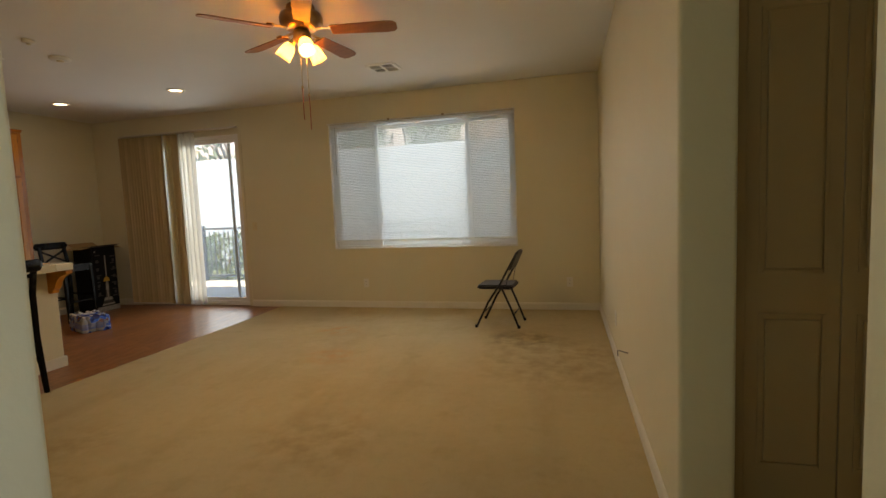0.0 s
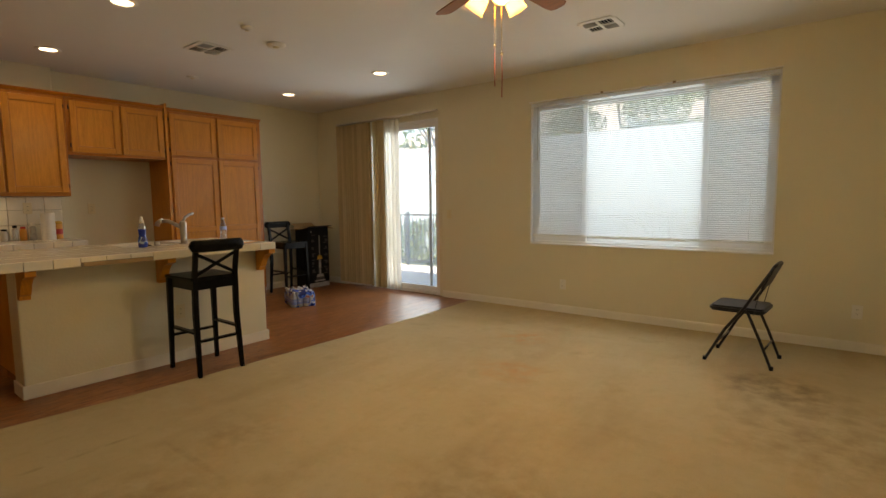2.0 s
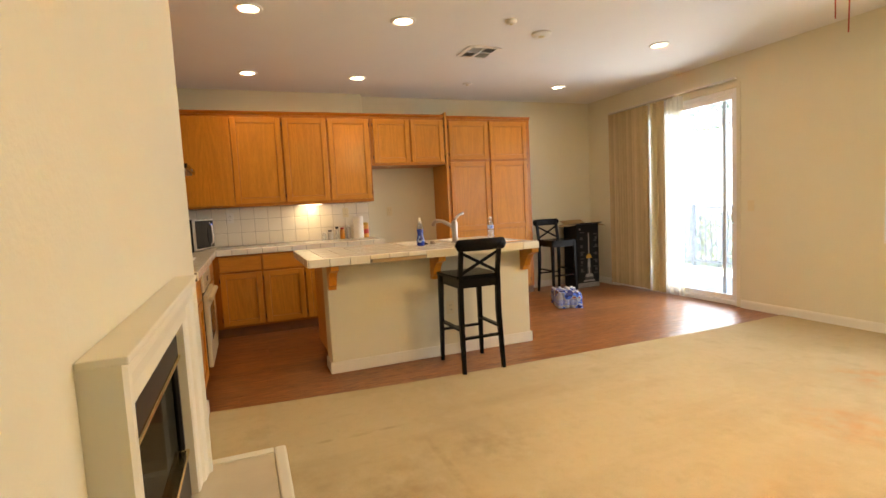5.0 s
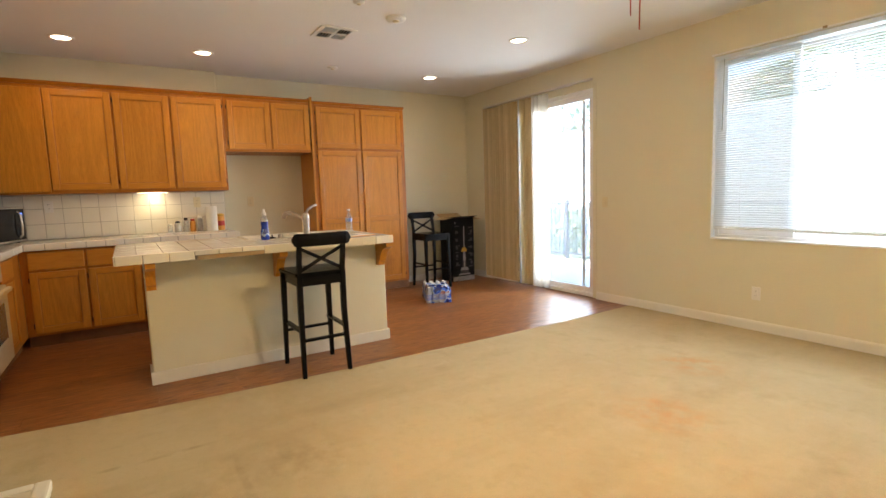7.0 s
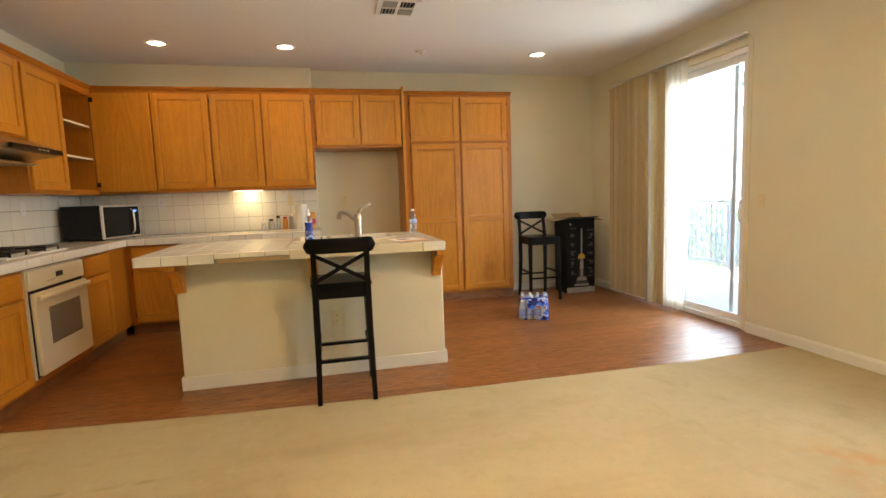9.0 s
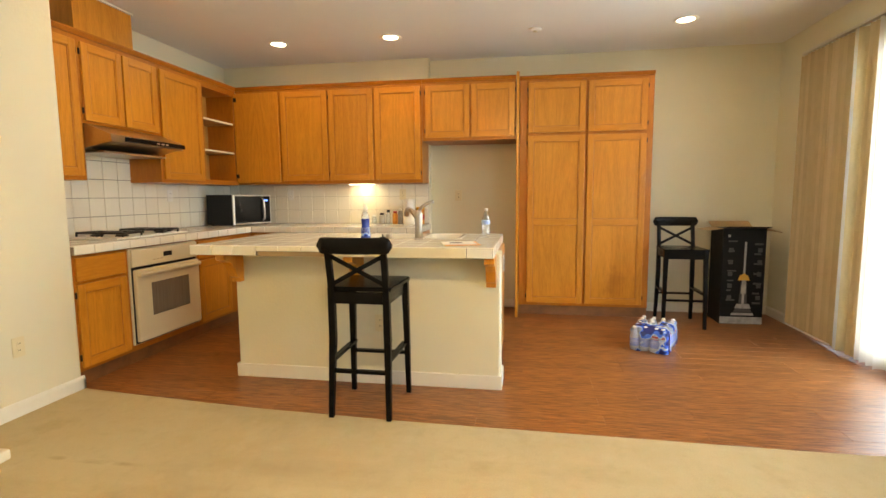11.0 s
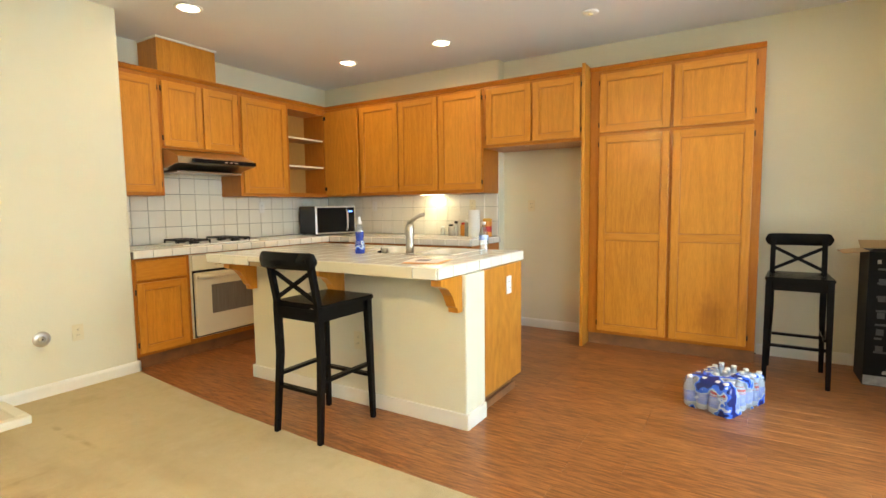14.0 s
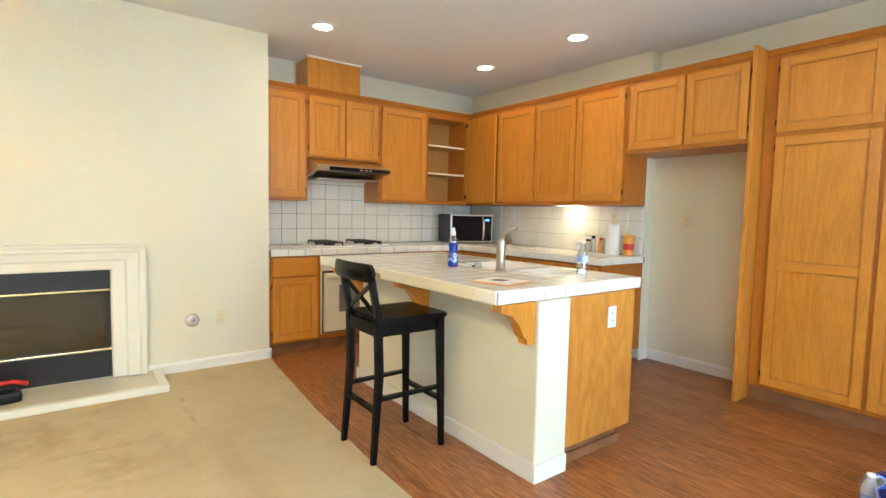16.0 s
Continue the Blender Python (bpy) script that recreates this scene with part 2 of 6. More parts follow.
M_CREAM = material("cream_enamel", (0.74, 0.66, 0.47), 0.3, var=0.25, scale=5, second=(0.66, 0.57, 0.38))
M_OVENGLASS = material("oven_window", (0.22, 0.19, 0.15), 0.2, var=0.6, scale=3, stretch=(30, 30, 1), second=(0.12, 0.10, 0.08))
M_WHITE = material("white_plastic", (0.80, 0.78, 0.72), 0.4, var=0.15, scale=12)
M_ALMOND = material("almond_plate", (0.74, 0.65, 0.42), 0.42, var=0.2, scale=12)
M_VINYLFRAME = material("white_vinyl_frame", (0.82, 0.81, 0.78), 0.35, var=0.15, scale=6)
M_SLAT = material("white_blind_slat", (0.82, 0.845, 0.86), 0.45, var=0.15, scale=4, translucent=0.27)
M_MESH = clear("insect_screen_mesh", (0.62, 0.62, 0.62), 0.6, 0.02)
# Pale see-through mesh that lays lens glare haze over the patio door view
M_GLARE_VEIL = material("glare_haze_mesh", (0.80, 0.90, 1.0), 0.8, translucent=0.8, alpha=0.2)
# Wide tone spread from slat to slat paints their light and dark shading
M_VSLAT = material("shade_toned_tan_fabric", (0.62, 0.47, 0.25), 0.6, var=0.35, scale=8, stretch=(4, 4, 1), second=(0.40, 0.295, 0.135), randomness=0.75, translucent=0.08)
M_VCLEAR = material("sheer_slat", (0.80, 0.76, 0.68), 0.6, var=0.2, scale=5, translucent=0.5, alpha=0.55)
M_GLASS = clear("window_glass", (0.96, 0.98, 0.97), 0.0, 0.06)
M_DARKGLASS = material("black_glass", (0.006, 0.006, 0.007), 0.12, var=0.2, scale=4, second=(0.012, 0.012, 0.012), spec=0.2)
M_FIREGLASS = clear("fire_glass", (0.42, 0.41, 0.39), 0.03, 0.12)
M_PET = clear("clear_plastic", (0.90, 0.94, 0.97), 0.08, 0.28)
M_PETW = material("filled_bottle_plastic", (0.58, 0.64, 0.72), 0.1, var=0.6, scale=30, second=(0.34, 0.42, 0.60), translucent=0.4)
M_BLUE = material("blue_liquid_bottle", (0.012, 0.026, 0.28), 0.12, var=0.5, scale=25, second=(0.04, 0.09, 0.45))
M_STONE = material("hearth_stone", (0.62, 0.55, 0.41), 0.3, var=0.5, scale=5, second=(0.50, 0.43, 0.30), bump=0.05)
M_MANTEL = material("mantel_paint", (0.75, 0.71, 0.57), 0.42, var=0.2, scale=5, second=(0.70, 0.65, 0.51))
M_BRICK = material("firebox_brick", (0.11, 0.095, 0.08), 0.9, var=0.6, scale=9, second=(0.09, 0.075, 0.06), bump=0.3, bump_scale=30)
M_LOG = material("gas_log", (0.16, 0.12, 0.08), 0.9, var=0.8, scale=12, second=(0.04, 0.03, 0.025), bump=0.6, bump_scale=40)
M_BLADE = material("walnut_fan_blade", (0.30, 0.115, 0.035), 0.6, var=0.5, scale=4, stretch=(1, 12, 12), second=(0.09, 0.04, 0.016))
M_BRONZE = material("antique_brass", (0.34, 0.24, 0.12), 0.34, metal=0.85, var=0.4, second=(0.20, 0.13, 0.06))
M_SHADE = material("frosted_glass_shade", (1.0, 0.70, 0.34), 0.4, var=0.1, second=(1.0, 0.62, 0.26), emit=0.8, translucent=0.75)
M_DOWN = material("lit_lens", (1.0, 0.87, 0.66), 0.5, emit=1.2)
M_UNDERL = material("under_cabinet_lens", (1.0, 0.88, 0.6), 0.5, emit=1.1)
# Cream door paint darkened to brown; the nook's shade is in the colour
M_DOOR_SHADED = material("shaded_door_paint", (0.42, 0.31, 0.16), 0.4, var=0.2, scale=5, second=(0.36, 0.26, 0.13))
M_CARD = material("black_printed_card", (0.010, 0.010, 0.011), 0.5, var=0.4, scale=9, second=(0.016, 0.016, 0.017), spec=0.08)
M_KRAFT = material("brown_cardboard", (0.42, 0.29, 0.15), 0.8, var=0.4, scale=10)
M_GREYPRINT = material("grey_print", (0.065, 0.063, 0.06), 0.45, var=0.9, scale=30, second=(0.03, 0.03, 0.033))
M_PALEPRINT = material("pale_print", (0.45, 0.43, 0.40), 0.5, var=0.7, scale=18, second=(0.12, 0.12, 0.12))
M_YELLOW = material("amber_print", (0.72, 0.40, 0.05), 0.4, var=0.4, scale=20)
M_RED = material("red_plastic", (0.55, 0.03, 0.02), 0.35, var=0.2)
M_ORANGE = material("orange_label", (0.75, 0.24, 0.03), 0.4, var=0.5, scale=20, second=(0.80, 0.55, 0.10))
M_PAPER = material("white_paper", (0.80, 0.77, 0.70), 0.85, var=0.25, scale=14, bump=0.2, bump_scale=40)
M_CABLE = material("dark_cable", (0.05, 0.04, 0.035), 0.5)
M_CORD = material("red_cord", (0.45, 0.08, 0.05), 0.6)
M_SCREEN = material("blue_display", (0.10, 0.25, 1.0), 0.4, emit=0.28)
M_DARK = material("dark_void", (0.02, 0.018, 0.015), 0.9, var=0.3)
M_CONCRETE = material("patio_concrete", (0.55, 0.52, 0.46), 0.85, var=0.4, scale=5, big=0.3, bump=0.15)
M_STUCCO = material("pale_stucco", (0.46, 0.54, 0.62), 0.9, var=0.3, scale=4, bump=0.4, bump_scale=40)
M_ROOFT = material("roof_tile", (0.33, 0.29, 0.26), 0.8, var=0.5, scale=6)
M_LEAF = material("leaf_green", (0.11, 0.17, 0.045), 0.5, var=0.8, scale=9, second=(0.16, 0.20, 0.06), translucent=0.45)
M_BARK = material("bark", (0.13, 0.09, 0.06), 0.9, var=0.6, scale=9, bump=0.6)
M_IRON = material("dark_iron", (0.03, 0.035, 0.045), 0.45, metal=0.4, var=0.3)
M_GRASS = material("lawn", (0.07, 0.11, 0.03), 0.9, var=0.7, scale=3, second=(0.11, 0.10, 0.04), bump=0.5)
M_DIRTWALL = material("outer_wall_render", (0.58, 0.52, 0.42), 0.9, var=0.3)


def carpet_material():
    m = material("worn_beige_carpet", (0.60, 0.485, 0.285), 0.95, var=0.5, scale=160, second=(0.44, 0.355, 0.205), bump=0.9, bump_scale=420, spec=0.1)
    nt = m.node_tree
    b = nt.nodes["Principled BSDF"]
    base = b.inputs["Base Color"].links[0].from_socket
    co = nt.nodes.new("ShaderNodeTexCoord")

    def layer(base, color, noise_scale, lo, hi, strength, stretch=(1, 1, 1), spot=None):
        mp = nt.nodes.new("ShaderNodeMapping")
        mp.inputs["Scale"].default_value = stretch
        nt.links.new(co.outputs["Object"], mp.inputs["Vector"])
        n = nt.nodes.new("ShaderNodeTexNoise")
        n.inputs["Scale"].default_value, n.inputs["Detail"].default_value = noise_scale, 5
        n.inputs["Roughness"].default_value = 0.6
        nt.links.new(mp.outputs["Vector"], n.inputs["Vector"])
        r = nt.nodes.new("ShaderNodeMapRange")
        r.inputs["From Min"].default_value, r.inputs["From Max"].default_value = lo, hi
        r.inputs["To Max"].default_value = strength
        nt.links.new(n.outputs["Fac"], r.inputs["Value"])
        fac = r.outputs["Result"]
        if spot:
            d = nt.nodes.new("ShaderNodeVectorMath")
            d.operation = "DISTANCE"
            ex, ey = spot[3:] or (1, 1)
            d.inputs[1].default_value = (spot[0] * ex, spot[1] * ey, 0)
            sc = nt.nodes.new("ShaderNodeVectorMath")
            sc.operation = "MULTIPLY"
            sc.inputs[1].default_value = (ex, ey, 0)
            nt.links.new(co.outputs["Object"], sc.inputs[0])
            nt.links.new(sc.outputs[0], d.inputs[0])
            s = nt.nodes.new("ShaderNodeMapRange")
            s.interpolation_type = "SMOOTHSTEP"
            s.inputs["From Min"].default_value, s.inputs["From Max"].default_value = spot[2], spot[2] * 0.25
            nt.links.new(d.outputs["Value"], s.inputs["Value"])
            k = nt.nodes.new("ShaderNodeMath")
            k.operation = "MULTIPLY"
            nt.links.new(fac, k.inputs[0])
            nt.links.new(s.outputs["Result"], k.inputs[1])
            fac = k.outputs[0]
        mix = nt.nodes.new("ShaderNodeMix")
        mix.data_type = "RGBA"
        mix.inputs["B"].default_value = (*color, 1)
        nt.links.new(base, mix.inputs["A"])
        nt.links.new(fac, mix.inputs["Factor"])
        return mix.outputs["Result"]

    base = layer(base, (0.36, 0.27, 0.14), 0.75, 0.46, 0.75, 0.5)
    base = layer(base, (0.30, 0.22, 0.11), 3.2, 0.56, 0.80, 0.4)
    base = layer(base, (0.36, 0.28, 0.16), 17.0, 0.50, 0.72, 0.16)
    base = layer(base, (0.62, 0.54, 0.36), 9.0, 0.52, 0.75, 0.2)
    base = layer(base, (0.34, 0.25, 0.13), 2.2, 0.52, 0.75, 0.4, stretch=(1.0, 0.22, 1))
    for spot, color, k in (((-0.28, 4.84, 0.42), (0.12, 0.09, 0.05), 0.8), ((0.1, 4.2, 0.9), (0.26, 0.17, 0.08), 0.6), ((-1.9, 4.1, 0.36), (0.60, 0.27, 0.09), 0.65),
                           ((-2.27, 4.98, 0.32), (0.60, 0.27, 0.09), 0.7), ((-1.2, 2.6, 0.6), (0.28, 0.18, 0.08), 0.5), ((-2.3, 1.7, 0.5), (0.28, 0.18, 0.08), 0.5),
                           ((-2.6, 2.3, 0.35), (0.26, 0.18, 0.08), 0.5), ((-0.9, 1.2, 0.7), (0.22, 0.15, 0.07), 0.45),
                           ((-3.06, 1.65, 0.4, 14, 1), (0.22, 0.16, 0.08), 0.6), ((-2.55, 1.99, 0.42, 1, 14), (0.22, 0.16, 0.08), 0.5)):
        base = layer(base, color, 7.0, 0.40, 0.66, k * 0.75, spot=spot)
    nt.links.new(base, b.inputs["Base Color"])
    return m



def film_material():
    """Shrink film printed in navy, blue and near-white patches."""
    m = material("printed_film", (0.05, 0.12, 0.55), 0.18, var=0.5, scale=11, bump=0.5, bump_scale=25)
    nt = m.node_tree
    co = nt.nodes.new("ShaderNodeTexCoord")
    n = nt.nodes.new("ShaderNodeTexNoise")
    n.inputs["Scale"].default_value, n.inputs["Detail"].default_value = 9.0, 2.0
    nt.links.new(co.outputs["Object"], n.inputs["Vector"])
    r = nt.nodes.new("ShaderNodeValToRGB")
    r.color_ramp.interpolation = "CONSTANT"
    stops = ((0.0, (0.010, 0.020, 0.15)), (0.43, (0.05, 0.15, 0.70)), (0.475, (0.45, 0.55, 0.74)), (0.54, (0.68, 0.73, 0.80)))
    while len(r.color_ramp.elements) < len(stops):
        r.color_ramp.elements.new(0.5)
    for e, (p, c) in zip(r.color_ramp.elements, stops):
        e.position, e.color = p, (*c, 1)
    nt.links.new(n.outputs["Fac"], r.inputs["Fac"])
    pb = nt.nodes["Principled BSDF"]
    nt.links.new(r.outputs["Color"], pb.inputs["Base Color"])
    tp = nt.nodes.new("ShaderNodeBsdfTransparent")
    gt = nt.nodes.new("ShaderNodeMapRange")
    gt.inputs["From Min"].default_value, gt.inputs["From Max"].default_value = 0.50, 0.515
    gt.inputs["To Max"].default_value = 0.82
    nt.links.new(n.outputs["Fac"], gt.inputs["Value"])
    ms = nt.nodes.new("ShaderNodeMixShader")
    nt.links.new(gt.outputs["Result"], ms.inputs["Fac"])
    nt.links.new(pb.outputs[0], ms.inputs[1])
    nt.links.new(tp.outputs[0], ms.inputs[2])
    nt.links.new(ms.outputs[0], nt.nodes["Material Output"].inputs["Surface"])
    return m


M_FILM = film_material()
M_PALELABEL = material("pale_blue_label", (0.62, 0.68, 0.76), 0.25, var=1.0, scale=22, second=(0.16, 0.28, 0.66))
M_LABEL = material("bright_blue_label", (0.10, 0.22, 0.82), 0.25, var=0.8, scale=30, second=(0.60, 0.68, 0.85))
M_CARPET = carpet_material()

# ---- builders ----


def box(bm, x0, x1, y0, y1, z0, z1, bevel=0.0):
    x0, x1, y0, y1, z0, z1 = min(x0, x1), max(x0, x1), min(y0, y1), max(y0, y1), min(z0, z1), max(z0, z1)
    tmp = bmesh.new() if bevel else bm
    vs = [tmp.verts.new((x, y, z)) for x in (x0, x1) for y in (y0, y1) for z in (z0, z1)]
    for f in ((0, 1, 3, 2), (4, 6, 7, 5), (0, 4, 5, 1), (2, 3, 7, 6), (0, 2, 6, 4), (1, 5, 7, 3)):
        tmp.faces.new([vs[i] for i in f])
    if bevel:
        bevel = min(bevel, 0.45 * min(x1 - x0, y1 - y0, z1 - z0))
        bmesh.ops.bevel(tmp, geom=tmp.edges[:], offset=bevel, segments=2, affect="EDGES", profile=0.6)
        join(bm, tmp)
    return bm


def join(bm, tmp, m=None):
    """Adds the bmesh tmp, moved by m, to bm."""
    index = {}
    for v in tmp.verts:
        index[v] = bm.verts.new(m @ v.co if m else v.co)
    for f in tmp.faces:
        nf = bm.faces.new([index[v] for v in f.verts])
        nf.smooth = f.smooth
    tmp.free()
    return bm


def prism(bm, pts, a, b, axis="z"):
    """A polygon of (u, v) points, drawn out from a to b along an axis."""
    order = {"z": lambda u, v, w: (u, v, w), "y": lambda u, v, w: (u, w, v), "x": lambda u, v, w: (w, u, v)}[axis]
    low = [bm.verts.new(order(u, v, a)) for u, v in pts]
    high = [bm.verts.new(order(u, v, b)) for u, v in pts]
    n = len(pts)
    made = [bm.faces.new(low), bm.faces.new(high)]
    for i in range(n):
        made.append(bm.faces.new((low[i], low[(i + 1) % n], high[(i + 1) % n], high[i])))
    bmesh.ops.recalc_face_normals(bm, faces=made)
    return bm


def turned(bm, profile, seg=20, at=(0, 0, 0), m=None, caps=True):
    """A body of revolution about z; profile of (radius, z)."""
    tmp = bmesh.new()
    rings = []
    for r, z in profile:
        if r < 1e-5:
            rings.append([tmp.verts.new((0, 0, z))])
        else:
            rings.append([tmp.verts.new((r * math.cos(2 * math.pi * k / seg), r * math.sin(2 * math.pi * k / seg), z)) for k in range(seg)])
    for a, b in zip(rings, rings[1:]):
        for k in range(seg):
            quad = [a[k % len(a)], a[(k + 1) % len(a)], b[(k + 1) % len(b)], b[k % len(b)]]
            quad = list(dict.fromkeys(quad))
            if len(quad) > 2:
                tmp.faces.new(quad).smooth = True
    for ring, flip in ((rings[0], True), (rings[-1], False)):
        if caps and len(ring) > 1:
            tmp.faces.new(ring[::-1] if flip else ring)
    bmesh.ops.recalc_face_normals(tmp, faces=tmp.faces[:])
    return join(bm, tmp, (m or Matrix()) if m else Matrix.Translation(at))


def tube(bm, pts, r, seg=8):
    """A round bar along points."""
    pts = [Vector(p) for p in pts]
    rings = []
    for i, p in enumerate(pts):
        d = (pts[min(i + 1, len(pts) - 1)] - pts[max(i - 1, 0)]).normalized()
        side = d.cross(Vector((0, 0, 1))) if abs(d.z) < 0.95 else d.cross(Vector((0, 1, 0)))
        side.normalize()
        up = side.cross(d)
        rings.append([bm.verts.new(p + r * (math.cos(2 * math.pi * k / seg) * side + math.sin(2 * math.pi * k / seg) * up)) for k in range(seg)])
    made = []
    for a, b in zip(rings, rings[1:]):
        for k in range(seg):
            f = bm.faces.new((a[k], a[(k + 1) % seg], b[(k + 1) % seg], b[k]))
            f.smooth = True
            made.append(f)
    made += [bm.faces.new(rings[0][::-1]), bm.faces.new(rings[-1])]
    bmesh.ops.recalc_face_normals(bm, faces=made)
    return bm


def bar(bm, p, q, w, d, bevel=0.003, up=(0, 0, 1)):
    """A squared bar from p to q."""
    p, q = Vector(p), Vector(q)
    tmp = box(bmesh.new(), -w / 2, w / 2, -d / 2, d / 2, 0, (q - p).length, bevel)
    z = (q - p).normalized()
    x = Vector(up).cross(z)
    x = x.normalized() if x.length > 1e-4 else Vector((1, 0, 0))
    y = z.cross(x)
    m = Matrix.Translation(p) @ Matrix((x, y, z)).transposed().to_4x4()
    return join(bm, tmp, m)


def tapered(bm, p, q, w0, w1):
    """A squared leg from p, w0 wide, to q, w1 wide, with chamfered corners."""
    ends = []
    for (x, y, z), w in ((p, w0 / 2), (q, w1 / 2)):
        c = w * 0.8
        ends.append([bm.verts.new((x + a, y + b, z)) for a, b in ((-w, -c), (-c, -w), (c, -w), (w, -c), (w, c), (c, w), (-c, w), (-w, c))])
    made = [bm.faces.new(ends[0][::-1]), bm.faces.new(ends[1])]
    for k in range(8):
        made.append(bm.faces.new((ends[0][k], ends[0][(k + 1) % 8], ends[1][(k + 1) % 8], ends[1][k])))
    bmesh.ops.recalc_face_normals(bm, faces=made)
    return bm


def mesh_of(name, bm, mat):
    me = bpy.data.meshes.new(name)
    bm.normal_update()
    bm.to_mesh(me)
    bm.free()
    me.materials.append(mat)
    return me


def part(name, bm, mat, parent, label=""):
    ob = new(name, mesh_of(name, bm, mat))
    ob.parent = parent
    return tagged(ob, label)


def piece(name, me, parent, m):
    ob = new(name, me)
    ob.parent = parent
    ob.matrix_local = m
    return ob


def thing(name, label, category, m=None, group="", kind=""):
    ob = new(name)
    ob.empty_display_size = 0.1
    ob.matrix_world = m or Matrix()
    return tagged(ob, label, category, group, kind)


def single(name, bm, mat, label, category, m=None, group="", kind=""):
    ob = new(name, mesh_of(name, bm, mat))
    ob.matrix_world = m or Matrix()
    return tagged(ob, label, category, group, kind)


def structure(name, bm, mat, label, category="wall"):
    return single(name, bm, mat, label, category, kind="structure")


def rounded(pts, r, which, n=5):
    """Rounds the named corners of a polygon."""
    out = []
    for i, p in enumerate(pts):
        if i not in which:
            out.append(p)
            continue
        p, a, b = Vector(p), Vector(pts[i - 1]), Vector(pts[(i + 1) % len(pts)])
        u, v = (a - p).normalized(), (b - p).normalized()
        s, e = p + u * r, p + v * r
        for k in range(n + 1):
            t = k / n
            q = (1 - t) ** 2 * s + 2 * t * (1 - t) * p + t * t * e
            out.append((q.x, q.y))
    return out


def rect(x0, x1, y0, y1):
    return [(x0, y0), (x1, y0), (x1, y1), (x0, y1)]

# ---- the large structure ----
H = 2.74
XA, XB, YJ = -6.60, -6.73, 2.62      # kitchen back wall, its set-back part, where they meet
YS, YF, YN = 0.20, 0.81, 6.18        # stove wall, fireplace wall, window wall
XC, XH = -3.855, -0.722              # corners of the fireplace wall

bm = prism(bmesh.new(), rounded([(-6.88, 0.05), (XA, 0.05), (XA, YJ), (XB, YJ), (XB, 6.32), (-6.88, 6.32)], 0.02, {2}), 0, H)
structure("wall_west", bm, M_WALL, "cream painted kitchen wall with a shallow step")
structure("wall_stove", prism(bmesh.new(), rect(XA + 0.001, XC + 0.12, 0.05, YS), 0, H), M_WALL, "cream painted wall behind the stove counter")

bm = bmesh.new()
prism(bm, rounded([(XC, YS + 0.002), (-2.70, YS + 0.002), (-2.70, YF), (XC, YF)], 0.02, {3}), 0, H)
prism(bm, rounded([(-1.64, YS + 0.002), (XH, YS + 0.002), (XH, YF), (-1.64, YF)], 0.02, {2}), 0, H)
box(bm, -2.70, -1.64, YS + 0.002, YF, 0.83, H)
box(bm, -2.70, -1.64, YS + 0.002, YF, 0, 0.07)
structure("wall_fireplace", bm, M_WALL, "cream painted wall round the fireplace")
structure("wall_hall_west", box(bmesh.new(), XH - 0.12, XH, -2.3, YS, 0, H), M_WALL, "pale textured wall of the entry hall")
# The gap in this wall is an unseen opening, added for the lamp
bm = box(bmesh.new(), 0.65, 0.77, -2.3, -1.06, 0, H)
box(bm, 0.65, 0.77, -0.18, 0.95, 0, H)
box(bm, 0.65, 0.77, -1.06, -0.18, 2.1, H)
box(bm, 0.77, 1.72, 0.83, 0.95, 0, H)
structure("wall_hall_east", bm, M_WALL, "pale textured wall of the entry hall")
bm = box(bmesh.new(), XH - 0.12, 0.77, -2.42, -2.3, 0, H)
structure("wall_entry", bm, M_WALL, "plain wall at the end of the hall")
structure("wall_nook", box(bmesh.new(), 1.60, 1.72, 0.95, 2.4, 0, H), M_WALL, "plain wall of the closet nook")
bm = prism(bmesh.new(), rounded([(0.60, 2.03), (0.79, 2.03), (0.79, 6.32), (0.525, 6.32)], 0.022, {0, 1}), 0, H)
structure("wall_east", bm, M_WALL, "long cream wall with scuffs and a cable")
bm = box(bmesh.new(), 1.43, 1.60, 2.03, 2.15, 0, H)
box(bm, 0.79, 1.43, 2.03, 2.15, 2.06, H)
structure("wall_closet", bm, M_WALL, "wall round the closet opening")

# window wall with two openings
WX0, WX1, WZ0, WZ1 = -2.845, -0.42, 0.775, 2.405
SX0, SX1, SZ1 = -6.06, -4.215, 2.405
bm = bmesh.new()
box(bm, XB + 0.001, SX0, YN, 6.32, 0, H)
box(bm, SX0, SX1, YN, 6.32, SZ1, H)
box(bm, SX1, WX0, YN, 6.32, 0, H)
box(bm, WX0, WX1, YN, 6.32, 0, WZ0)
box(bm, WX0, WX1, YN, 6.32, WZ1, H)
box(bm, WX1, 0.5249, YN, 6.32, 0, H)
structure("wall_north", bm, M_WALL, "cream wall with a window and a sliding glass door")
structure("ceiling", box(bmesh.new(), -6.95, 1.75, -2.42, 6.34, H, H + 0.16), M_CEIL, "textured off-white ceiling", "ceiling")

# floors
EDGE = [(-3.857, 0.80), (-3.80, 1.3), (-3.73, 2.1), (-3.69, 3.0), (-3.675, 4.0), (-3.66, 5.2), (-3.70, 6.18)]
carpet_outline = EDGE + [(0.70, 6.18), (0.70, 2.16), (1.62, 2.16), (1.62, -2.42), (-0.80, -2.42), (-0.80, 0.80)]
bm = prism(bmesh.new(), carpet_outline, -0.02, 0.0)
structure("carpet", bm, M_CARPET, "stained and worn beige wall-to-wall carpet", "carpet")
floor = structure("floor", box(bmesh.new(), -6.9, 1.7, -2.42, 6.34, -0.12, -0.022), M_UNDER, "reddish brown laminate plank floor", "floor")
